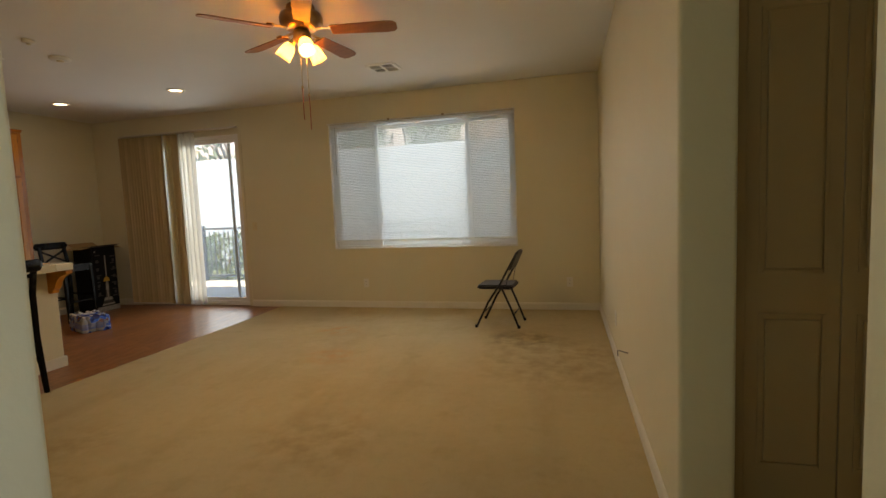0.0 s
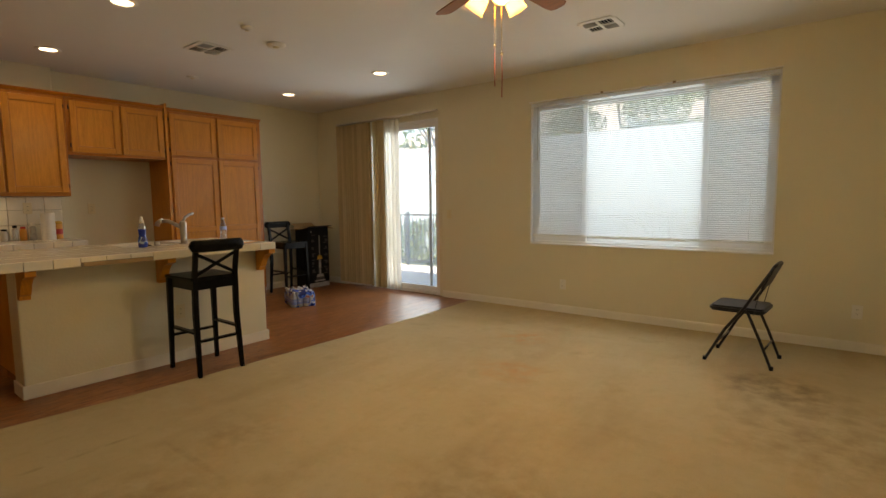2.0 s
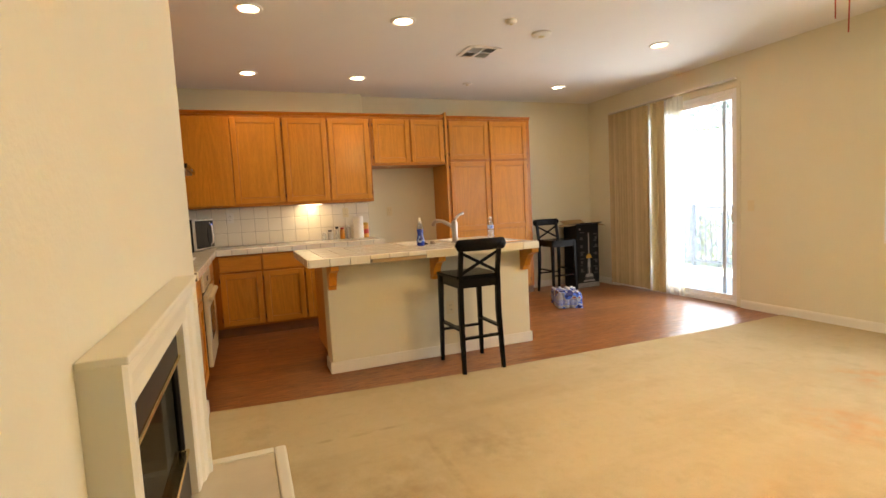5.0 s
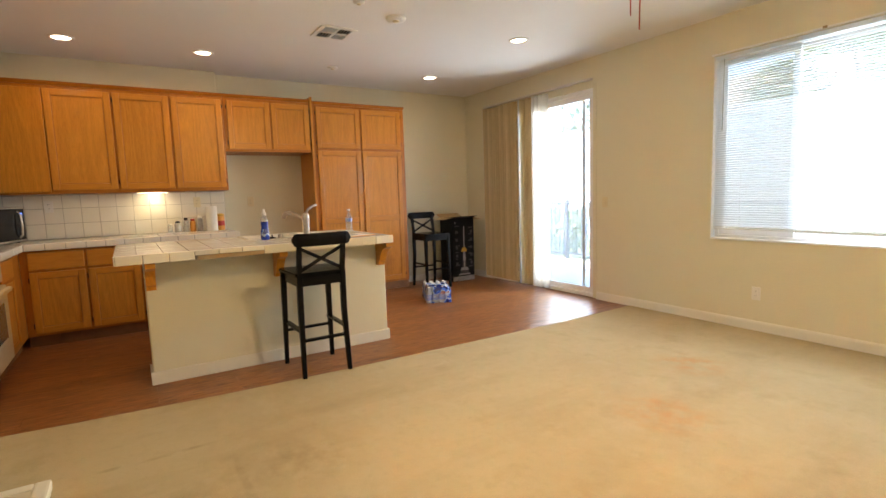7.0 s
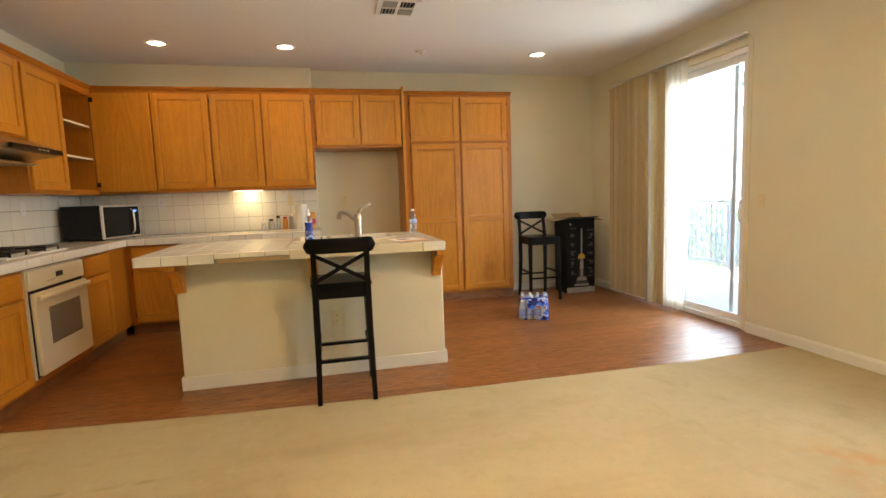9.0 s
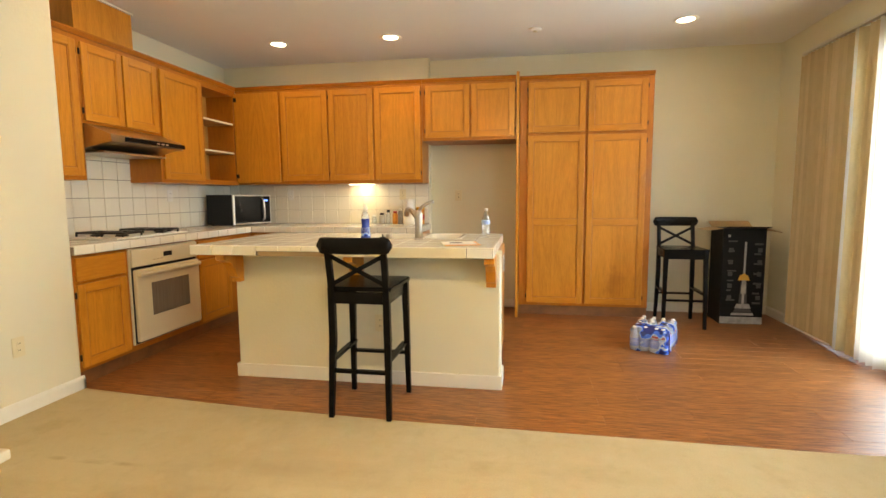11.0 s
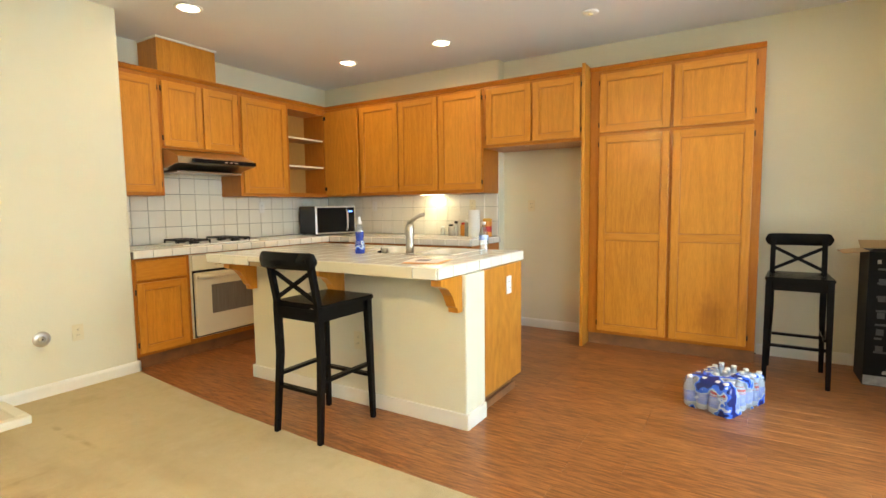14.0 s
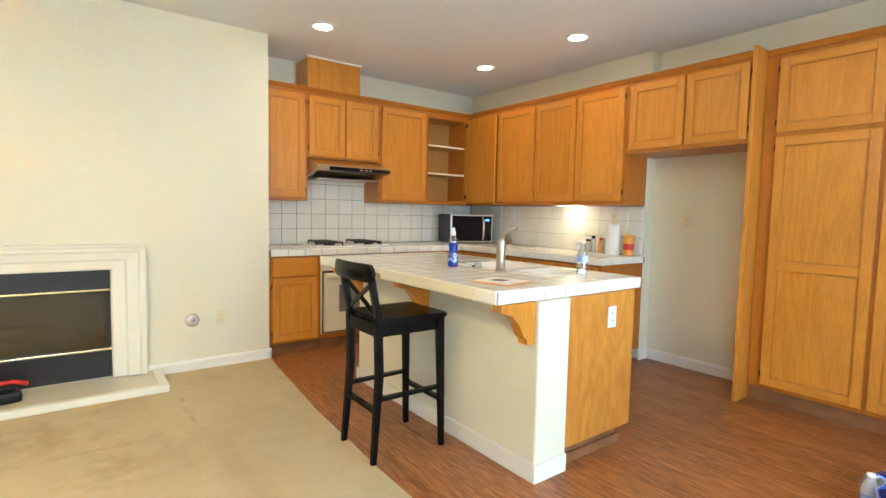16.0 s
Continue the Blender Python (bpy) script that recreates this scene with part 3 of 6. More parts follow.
structure("carpet_strip", tube(bmesh.new(), [(x - 0.004, y, -0.004) for x, y in EDGE], 0.006, 6), M_CARPET, "pale frayed edge of the carpet", "trim")


def baseboard(name, runs):
    bm = bmesh.new()
    for (x0, y0), (x1, y1), (nx, ny) in runs:
        d = Vector((x1 - x0, y1 - y0, 0))
        n = Vector((nx, ny, 0))
        prof = [(0, -0.01), (0.013, -0.01), (0.013, 0.065), (0.009, 0.078), (0.004, 0.085), (0, 0.085)]
        rings = [[bm.verts.new(Vector((x, y, 0)) + n * a + Vector((0, 0, b))) for a, b in prof] for x, y in ((x0, y0), (x1, y1))]
        k = len(prof)
        made = [bm.faces.new((rings[0][i], rings[0][(i + 1) % k], rings[1][(i + 1) % k], rings[1][i])) for i in range(k)]
        made += [bm.faces.new(rings[0]), bm.faces.new(rings[1])]
        bmesh.ops.recalc_face_normals(bm, faces=made)
    return structure(name, bm, M_TRIM, "white painted baseboard with a rounded top", "baseboard")


baseboard("baseboard_north", [((SX1 + 0.05, YN), (0.525, YN), (0, -1)), ((XB, YN), (SX0 - 0.03, YN), (0, -1))])
baseboard("baseboard_east", [((0.525, YN - 0.013), (0.60, 2.05), (-1, 0))])
baseboard("baseboard_fireplace", [((XC - 0.013, YF), (-2.93, YF), (0, 1)), ((-1.42, YF), (XH + 0.013, YF), (0, 1)), ((XC, YS + 0.6), (XC, YF + 0.013), (-1, 0))])
baseboard("baseboard_hall", [((XH, YF), (XH, -2.3), (1, 0)), ((0.65, 0.95), (0.65, -2.3), (-1, 0))])
baseboard("baseboard_west", [((XB, 4.93), (XB, YN - 0.013), (1, 0)), ((XB, YJ), (XB, 3.58), (1, 0)), ((XA - 0.12, YJ), (XA + 0.013, YJ), (0, 1))])


def wall_plate(name, m, mat, label, kind_of):
    """An outlet or switch plate: faces local -y, centre at the origin."""
    t = thing(name, label, "outlet" if kind_of == "outlet" else "switch", m)
    part("plate", box(bmesh.new(), -0.036, 0.036, -0.006, 0.0, -0.058, 0.058, 0.003), mat, t)
    if kind_of == "outlet":
        for z in (0.02, -0.02):
            bmo = box(bmesh.new(), -0.014, 0.014, -0.009, -0.005, z - 0.013, z + 0.013, 0.003)
            s = part("socket", bmo, mat, t)
            for dx in (-0.005, 0.005):
                part("slot", box(bmesh.new(), dx - 0.0012, dx + 0.0012, -0.0096, -0.0086, z - 0.003, z + 0.006), M_HINGE, s)
    else:
        part("toggle", box(bmesh.new(), -0.016, 0.016, -0.011, -0.005, -0.032, 0.032, 0.003), mat, t)
    return t


wall_plate("wall_outlet", pose(-2.425, YN - 0.001, 0.325), M_WHITE, "white duplex outlet below the window", "outlet")
wall_plate("wall_outlet", pose(0.18, YN - 0.001, 0.335), M_WHITE, "white duplex outlet beside the folding chair", "outlet")
wall_plate("wall_outlet", pose(0.557, 4.3, 0.34, 0, 0, -89), M_WHITE, "white outlet on the long wall", "outlet")
wall_plate("wall_outlet", pose(-3.46, YF + 0.001, 0.40, 0, 0, 180), M_ALMOND, "almond outlet beside the gas key", "outlet")
wall_plate("wall_outlet", pose(XB + 0.001, 2.93, 1.255, 0, 0, 90), M_ALMOND, "painted outlet in the refrigerator alcove", "outlet")
wall_plate("light_switch", pose(-4.05, YN - 0.001, 1.12), M_ALMOND, "almond switch beside the sliding door", "switch")
valve = thing("gas_key_valve", "round chrome gas key valve on the fireplace wall", "valve", pose(-3.246, YF, 0.40, 90, 0, 180))
part("flange", turned(bmesh.new(), [(0.052, 0.001), (0.052, 0.005), (0.042, 0.012), (0.026, 0.016), (0.022, 0.016), (0.022, 0.002)], 20), M_SILVER, valve)
part("key_hole", turned(bmesh.new(), [(0.0065, 0.0105), (0.0062, 0.0215), (0.0, 0.0215)], 12), M_HINGE, valve, "dark key hole")
part("socket", turned(bmesh.new(), [(0.021, 0.004), (0.021, 0.015), (0.011, 0.017), (0.010, 0.022), (0.006, 0.022), (0.006, 0.010), (0.0, 0.010)], 16), M_SILVER, valve)
hook = single("wall_hook", box(bmesh.new(), -0.008, 0.008, 0, 0.012, -0.014, 0.014, 0.003), M_BRONZE, "small dark hook on the fireplace wall", "hook", pose(-1.06, YF, 1.50))
bm = tube(bmesh.new(), [(0.56, 4.2, 0.06), (0.548, 4.05, 0.11), (0.535, 3.9, 0.19), (0.53, 3.7, 0.25), (0.545, 3.5, 0.30), (0.555, 3.38, 0.33)], 0.004, 6)
single("loose_cable", bm, M_CABLE, "loose dark cable end poking out of the long wall", "cable")

# ---- closet door ----
closet = thing("closet_door", "closed cream closet panel door, coloured brown to carry shade", "door", pose(0.80, 2.165, 0), kind="")
LW = 0.31


def closet_leaf(x0, x1):
    bm = bmesh.new()
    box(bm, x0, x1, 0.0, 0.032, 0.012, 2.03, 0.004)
    leaf = part("leaf", bm, M_DOOR_SHADED, closet)
    for z0, z1 in ((0.30, 0.84), (1.03, 1.93)):
        b = bmesh.new()
        box(b, x0 + 0.065, x1 - 0.065, -0.012, 0.0, z0, z1, 0.010)
        part("raised_panel", b, M_DOOR_SHADED, leaf)
        b = bmesh.new()
        for a0, a1, c0, c1 in ((x0 + 0.045, x0 + 0.058, z0 - 0.02, z1 + 0.02), (x1 - 0.058, x1 - 0.045, z0 - 0.02, z1 + 0.02)):
            box(b, a0, a1, -0.005, 0.001, c0, c1, 0.002)
        for c0 in (z0 - 0.02, z1 + 0.007):
            box(b, x0 + 0.058, x1 - 0.058, -0.005, 0.001, c0, c0 + 0.013, 0.002)
        part("moulding", b, M_DOOR_SHADED, leaf)


closet_leaf(0.05, 0.05 + LW - 0.004)
closet_leaf(0.05 + LW, 0.05 + 2 * LW - 0.045)
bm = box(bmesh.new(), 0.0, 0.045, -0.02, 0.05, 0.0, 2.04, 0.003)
part("jamb", bm, M_DOOR_SHADED, closet, "door jamb coloured brown to carry shade")

# ---- window, blinds and sliding door ----
win = thing("window_1", "white vinyl three-light sliding window", "window", kind="structure")


def ring(bm, x0, x1, z0, z1, y0, y1, w, bevel=0.003):
    box(bm, x0, x1, y0, y1, z0, z0 + w, bevel)
    box(bm, x0, x1, y0, y1, z1 - w, z1, bevel)
    box(bm, x0, x0 + w, y0, y1, z0 + w, z1 - w, bevel)
    box(bm, x1 - w, x1, y0, y1, z0 + w, z1 - w, bevel)
    return bm


part("window_frame", ring(bmesh.new(), WX0 + 0.001, WX1 - 0.001, WZ0 + 0.001, WZ1 - 0.001, 6.245, 6.315, 0.04), M_VINYLFRAME, win)
for a, b, y in ((WX0 + 0.04, -2.19, 6.252), (-2.25, -0.99, 6.285), (-1.04, WX1 - 0.04, 6.252)):
    sash = part("sash", ring(bmesh.new(), a, b, WZ0 + 0.042, WZ1 - 0.042, y, y + 0.024, 0.045), M_VINYLFRAME, win)
    g = part("pane", box(bmesh.new(), a + 0.04, b - 0.04, y + 0.010, y + 0.014, WZ0 + 0.08, WZ1 - 0.08), M_GLASS, sash)
    g.visible_shadow = False
for a, b in ((WX0 + 0.045, -2.2), (-1.03, WX1 - 0.045)):
    part("insect_screen", box(bmesh.new(), a, b, 6.312, 6.3125, WZ0 + 0.045, WZ1 - 0.045), M_MESH, win, "fine grey insect screen")
part("window_sill", box(bmesh.new(), WX0 + 0.002, WX1 - 0.002, 6.172, 6.243, WZ0 + 0.0005, WZ0 + 0.016, 0.004), M_VINYLFRAME, win)
bm = box(bmesh.new(), WX0 + 0.002, WX0 + 0.008, 6.176, 6.243, WZ0 + 0.018, WZ1 - 0.002)
box(bm, WX1 - 0.008, WX1 - 0.002, 6.176, 6.243, WZ0 + 0.018, WZ1 - 0.002)
part("reveal", bm, M_VINYLFRAME, win)

blind = thing("mini_blind", "white horizontal mini blind, lowered and nearly shut", "blind")
part("headrail", box(bmesh.new(), WX0 + 0.012, WX1 - 0.012, 6.19, 6.225, 2.365, 2.40, 0.003), M_SLAT, blind)
part("bottom_rail", box(bmesh.new(), WX0 + 0.016, WX1 - 0.016, 6.195, 6.220, 0.865, 0.882, 0.004), M_WHITE, blind)
part("bottom_stack", box(bmesh.new(), WX0 + 0.016, WX1 - 0.016, 6.196, 6.219, 0.886, 0.894, 0.003), M_WHITE, blind)
bm = bmesh.new()
arc = [(-0.0125, 0.0), (-0.006, 0.0030), (0.0, 0.0042), (0.006, 0.0030), (0.0125, 0.0)]
half = (WX1 - WX0) / 2 - 0.016
rows_ = [[bm.verts.new((sx * half, u, v + dz)) for u, v in arc] for sx in (-1, 1) for dz in (0, 0.0006)]
for top, (p, q) in ((1, (1, 3)), (0, (0, 2))):
    for i in range(4):
        quad = (rows_[p][i], rows_[p][i + 1], rows_[q][i + 1], rows_[q][i])
        bm.faces.new(quad if top else quad[::-1])
slat_mesh = mesh_of("slat", bm, M_SLAT)
for k in range(72):
    z = 0.905 + k * 0.0202
    piece("slat", slat_mesh, blind, pose((WX0 + WX1) / 2, 6.2075 + random.uniform(-0.0008, 0.0008), z, 44 + random.uniform(-1.5, 1.5), 0, random.uniform(-0.05, 0.05)))
for x in (WX0 + 0.25, -1.9, -1.3, WX1 - 0.2):
    part("ladder_cord", tube(bmesh.new(), [(x, 6.192, 0.88), (x, 6.192, 2.37)], 0.0011, 5), M_WHITE, blind)
part("tilt_wand", tube(bmesh.new(), [(WX0 + 0.09, 6.183, 2.36), (WX0 + 0.085, 6.18, 1.75)], 0.004, 6), M_VCLEAR, blind)
single("valance_rail", box(bmesh.new(), WX0 - 0.012, WX1 + 0.008, 6.160, 6.178, 2.405, 2.418, 0.003), M_VINYLFRAME, "thin white rail above the window", "rail")
for x in (-2.0, -1.29):
    single("valance_clip", box(bmesh.new(), x - 0.015, x + 0.015, 6.154, 6.162, 2.404, 2.424, 0.003), M_BRONZE, "small dark clip on the rail above the window", "clip", group="clips on the window rail")

slider = thing("door_1", "white framed sliding glass patio door, shut", "door", kind="structure")
part("door_frame", ring(bmesh.new(), SX0 + 0.001, SX1 - 0.001, 0.0, SZ1 - 0.001, 6.20, 6.315, 0.045), M_VINYLFRAME, slider)
for a, b, y in ((SX0 + 0.045, -5.05, 6.275), (-5.13, SX1 - 0.045, 6.235)):
    leaf = part("leaf", ring(bmesh.new(), a, b, 0.045, SZ1 - 0.045, y, y + 0.032, 0.06), M_VINYLFRAME, slider)
    g = part("pane", box(bmesh.new(), a + 0.055, b - 0.055, y + 0.013, y + 0.018, 0.10, SZ1 - 0.10), M_GLASS, leaf)
    g.visible_shadow = False
bm = tube(bmesh.new(), [(-4.285, 6.225, 0.93), (-4.285, 6.195, 0.96), (-4.285, 6.188, 1.03), (-4.285, 6.195, 1.10), (-4.285, 6.225, 1.13)], 0.010, 8)
part("pull_handle", bm, M_VINYLFRAME, slider)
part("screen_stile", box(bmesh.new(), -4.50, -4.455, 6.3112, 6.324, 0.046, SZ1 - 0.046, 0.003), M_VINYLFRAME, slider)
part("insect_screen", box(bmesh.new(), -5.10, SX1 - 0.047, 6.309, 6.310, 0.048, SZ1 - 0.048), M_GLARE_VEIL, slider, "fine insect screen made pale to imitate glare haze")
bm = bmesh.new()
for a, b, c, d in ((SX1, SX1 + 0.045, 0.0, SZ1 + 0.045), (SX0 - 0.03, SX1, SZ1, SZ1 + 0.045)):
    box(bm, a, b, YN - 0.008, YN - 0.0005, c, d, 0.003)
part("casing", bm, M_WALL, slider)

vblind = thing("vertical_blind", "tan vertical blind drawn to the corner side of the patio door", "blind")
part("track", box(bmesh.new(), -6.18, -4.19, 6.10, 6.145, 2.474, 2.498, 0.004), M_SILVER, vblind)


def vertical_slat(mat):
    bm = bmesh.new()
    pts = []
    for k in range(7):
        u = -0.0445 + 0.089 * k / 6
        pts.append((u, 0.022 * math.cos(u / 0.0445 * 1.5)))
    a = [[bm.verts.new((u, v + o, z)) for u, v in pts] for z in (0.022, 2.462) for o in (0, 0.0008)]
    for i in range(6):
        bm.faces.new((a[0][i], a[0][i + 1], a[2][i + 1], a[2][i])).smooth = True
        bm.faces.new((a[1][i + 1], a[1][i], a[3][i], a[3][i + 1])).smooth = True
    return mesh_of("vertical_slat", bm, mat)


vs_tan, vs_sheer = vertical_slat(M_VSLAT), vertical_slat(M_VCLEAR)
for k in range(14):
    piece("vertical_slat", vs_tan, vblind, pose(-6.14 + k * 0.0505, 6.122, 0, 0, 0, 30 + random.uniform(-8, 8)))
for x, a in ((-5.34, 60), (-5.235, 28), (-5.19, 12)):
    piece("vertical_slat", vs_tan, vblind, pose(x, 6.122, 0, 0, 0, a))
for x, a in ((-5.385, 75), (-5.12, 80), (-5.065, 86), (-4.99, 82), (-4.92, 88)):
    piece("vertical_slat", vs_sheer, vblind, pose(x, 6.122, 0, 0, 0, a))
part("bottom_chain", box(bmesh.new(), -6.17, -5.47, 6.098, 6.101, 0.03, 0.045), M_WHITE, vblind)

# ---- fireplace ----
FX0, FX1 = -2.93, -1.42
fire = thing("fireplace", "painted fireplace surround with a black and brass gas insert", "fireplace")
bm = bmesh.new()
OX0, OX1, OZ = -2.712, -1.638, 0.835
prof = [(0.0, 0.0), (0.0, 0.080), (0.012, 0.088), (0.040, 0.088), (0.052, 0.074), (0.075, 0.070), (0.12, 0.064), (0.135, 0.052), (0.205, 0.048), (0.218, 0.040), (0.218, 0.0)]
path_in = [((FX0, 0.05), (1, 0)), ((FX0, 1.0), (1, -0.83)), ((FX1, 1.0), (-1, -0.83)), ((FX1, 0.05), (-1, 0))]
loops = []
for (x, z), (dx, dz) in path_in:
    loops.append([bm.verts.new((x + dx * u, YF + v, z + dz * u * (0.165 / 0.181))) for u, v in prof])
made = []
for a, b in zip(loops, loops[1:]):
    for i in range(len(prof) - 1):
        made.append(bm.faces.new((a[i], a[i + 1], b[i + 1], b[i])))
bmesh.ops.recalc_face_normals(bm, faces=made)
part("surround", bm, M_MANTEL, fire, "cream moulded surround")
part("mantel_shelf", box(bmesh.new(), FX0 - 0.004, FX1 + 0.004, YF + 0.001, YF + 0.094, 1.0, 1.018, 0.004), M_MANTEL, fire)
bm = box(bmesh.new(), OX0 + 0.004, OX1 - 0.004, YF - 0.03, YF + 0.012, 0.69, OZ - 0.002, 0.002)
part("upper_louvre", bm, M_BLACK_M, fire)
part("lower_louvre", box(bmesh.new(), OX0 + 0.004, OX1 - 0.004, YF - 0.03, YF + 0.012, 0.052, 0.245, 0.002), M_BLACK_M, fire)
for z in (0.682, 0.25):
    part("brass_strip", box(bmesh.new(), OX0 + 0.004, OX1 - 0.004, YF - 0.02, YF + 0.022, z, z + 0.015, 0.004), M_BRASS, fire, "polished brass strip")
for a in (OX0 + 0.004, OX1 - 0.03):
    part("side_bar", box(bmesh.new(), a, a + 0.026, YF - 0.03, YF + 0.006, 0.272, 0.682), M_BLACK_M, fire)
part("glass_door", box(bmesh.new(), OX0 + 0.03, OX1 - 0.03, YF - 0.012, YF - 0.007, 0.272, 0.682), M_FIREGLASS, fire).visible_shadow = False
bm = bmesh.new()
box(bm, OX0 + 0.02, OX1 - 0.02, 0.30, 0.315, 0.25, 0.70)
box(bm, OX0 + 0.015, OX0 + 0.028, 0.30, YF - 0.03, 0.25, 0.70)
box(bm, OX1 - 0.028, OX1 - 0.015, 0.30, YF - 0.03, 0.25, 0.70)
box(bm, OX0 + 0.02, OX1 - 0.02, 0.30, YF - 0.03, 0.235, 0.25)
box(bm, OX0 + 0.02, OX1 - 0.02, 0.30, YF - 0.03, 0.70, 0.715)
part("firebox", bm, M_BRICK, fire)
for k, (p, q, r) in enumerate((((-2.5, 0.50, 0.30), (-1.9, 0.55, 0.31), 0.045), ((-2.42, 0.62, 0.29), (-2.0, 0.60, 0.30), 0.038), ((-2.35, 0.52, 0.37), (-2.05, 0.60, 0.40), 0.035))):
    part("gas_log", tube(bmesh.new(), [p, tuple((a + b) / 2 + 0.015 for a, b in zip(p, q)), q], r, 9), M_LOG, fire)
hearth = thing("hearth", "pale stone hearth slab with a raised edge", "hearth")
part("slab", box(bmesh.new(), -3.01, -1.38, YF + 0.0005, 1.19, 0.0, 0.045, 0.006), M_STONE, hearth)
part("front_edge", box(bmesh.new(), -3.02, -1.37, 1.19, 1.25, 0.0, 0.052, 0.012), M_MANTEL, hearth)
part("end_edge", box(bmesh.new(), -3.02, -2.96, YF + 0.001, 1.189, 0.0005, 0.052, 0.010), M_MANTEL, hearth)
tool = thing("tool_bag", "black tool bag with a red handle on the hearth", "bag", pose(-2.06, 1.04, 0.046, 0, 0, 12))
bm = box(bmesh.new(), -0.15, 0.17, -0.07, 0.08, 0.0, 0.075, 0.025)
part("bag_body", bm, M_BLACK_P, tool)
part("bag_lid", box(bmesh.new(), -0.12, 0.17, -0.05, 0.06, 0.075, 0.11, 0.015), M_BLACK_P, tool)
part("red_grip", tube(bmesh.new(), [(-0.19, -0.02, 0.085), (-0.12, -0.01, 0.115), (-0.04, 0.0, 0.12)], 0.014, 8), M_RED, tool, "red plastic grip")

# ---- ceiling fittings ----
down_proto = None
for px, py in DOWNLIGHTS:
    m = pose(px, py, H)
    if down_proto is None:
        down_proto = thing("downlight", "lit recessed downlight with a white trim ring", "light", m, "recessed downlights")
        part("trim_ring", turned(bmesh.new(), [(0.070, -0.001), (0.100, -0.001), (0.100, -0.006), (0.088, -0.012), (0.072, -0.008), (0.070, -0.001)], 28, caps=False), M_WHITE, down_proto)
        part("lens", turned(bmesh.new(), [(0.0, -0.0015), (0.072, -0.0015), (0.072, -0.003), (0.0, -0.0032)], 24), M_DOWN, down_proto, "glowing warm lens")
    else:
        copy_thing(down_proto, m)


def ceiling_disc(name, x, y, r, h, label, cat):
    t = thing(name, label, cat, pose(x, y, H))
    part("base", turned(bmesh.new(), [(r, -0.0005), (r, -h * 0.4), (r * 0.9, -h * 0.8), (r * 0.5, -h), (0, -h)], 24), M_WHITE, t)
    part("centre_cap", turned(bmesh.new(), [(r * 0.35, -h), (r * 0.3, -h - 0.006), (0, -h - 0.006)], 16), M_ALMOND, t)


ceiling_disc("smoke_alarm", -4.115, 3.67, 0.085, 0.028, "round off-white smoke alarm on the ceiling", "alarm")
ceiling_disc("sprinkler_cover", -3.90, 3.25, 0.045, 0.03, "small round sprinkler cover on the ceiling", "sprinkler")
ceiling_disc("sprinkler_cover", -5.86, 3.75, 0.060, 0.018, "round white cover plate on the ceiling", "cover plate")


def vent(x, y, w, d, rz=0):
    t = thing("ceiling_vent", "white square ceiling register with four louvred quarters", "vent", pose(x, y, H, 0, 0, rz), "ceiling registers")
    # Dark sheet painted in for the shaded duct behind the louvres
    part("duct_shade", box(bmesh.new(), -w / 2 + 0.01, w / 2 - 0.01, -d / 2 + 0.01, d / 2 - 0.01, -0.003, -0.0008), M_DARK, t)
    bm = bmesh.new()
    for a in (-1, 1):
        box(bm, -w / 2, w / 2, a * d / 2 - 0.022, a * d / 2 + 0.022, -0.010, -0.0005, 0.003)
        box(bm, a * w / 2 - 0.022, a * w / 2 + 0.022, -d / 2 + 0.022, d / 2 - 0.022, -0.010, -0.0005, 0.003)
    box(bm, -0.012, 0.012, -d / 2 + 0.022, d / 2 - 0.022, -0.011, -0.001, 0.002)
    box(bm, -w / 2 + 0.022, w / 2 - 0.022, -0.012, 0.012, -0.0112, -0.0012, 0.002)
    part("register_rim", bm, M_WHITE, t)
    for qx, qy, along in ((-1, -1, "x"), (1, -1, "y"), (-1, 1, "y"), (1, 1, "x")):
        for k in range(4):
            b = bmesh.new()
            if along == "x":
                y0 = qy * d / 4 + (k - 1.5) * d / 11
                tmp = box(bmesh.new(), -w / 4 + 0.018, w / 4 - 0.018, -0.009, 0.009, -0.0006, 0.0006)
                join(b, tmp, pose(qx * w / 4, y0, -0.010, 58))
            else:
                x0 = qx * w / 4 + (k - 1.5) * w / 11
                tmp = box(bmesh.new(), -0.009, 0.009, -d / 4 + 0.018, d / 4 - 0.018, -0.0006, 0.0006)
                join(b, tmp, pose(x0, qy * d / 4, -0.010, 0, 58))
            part("slat", b, M_WHITE, t)


vent(-1.62, 5.09, 0.28, 0.27)
vent(-4.70, 3.345, 0.31, 0.29)

# ceiling fan
fan = thing("ceiling_fan", "brass ceiling fan with five dark blades and lit lamps", "fan", pose(FAN[0], FAN[1], H))
part("canopy", turned(bmesh.new(), [(0.095, -0.0005), (0.10, -0.02), (0.085, -0.045), (0.05, -0.05)], 28), M_BRONZE, fan)
part("motor_housing", turned(bmesh.new(), [(0.06, -0.045), (0.14, -0.06), (0.15, -0.085), (0.148, -0.12), (0.12, -0.15), (0.09, -0.165), (0.04, -0.168)], 32), M_BRONZE, fan)
part("lamp_hub", turned(bmesh.new(), [(0.05, -0.165), (0.062, -0.19), (0.062, -0.225), (0.04, -0.25), (0.012, -0.258), (0.0, -0.26)], 24), M_BRONZE, fan)
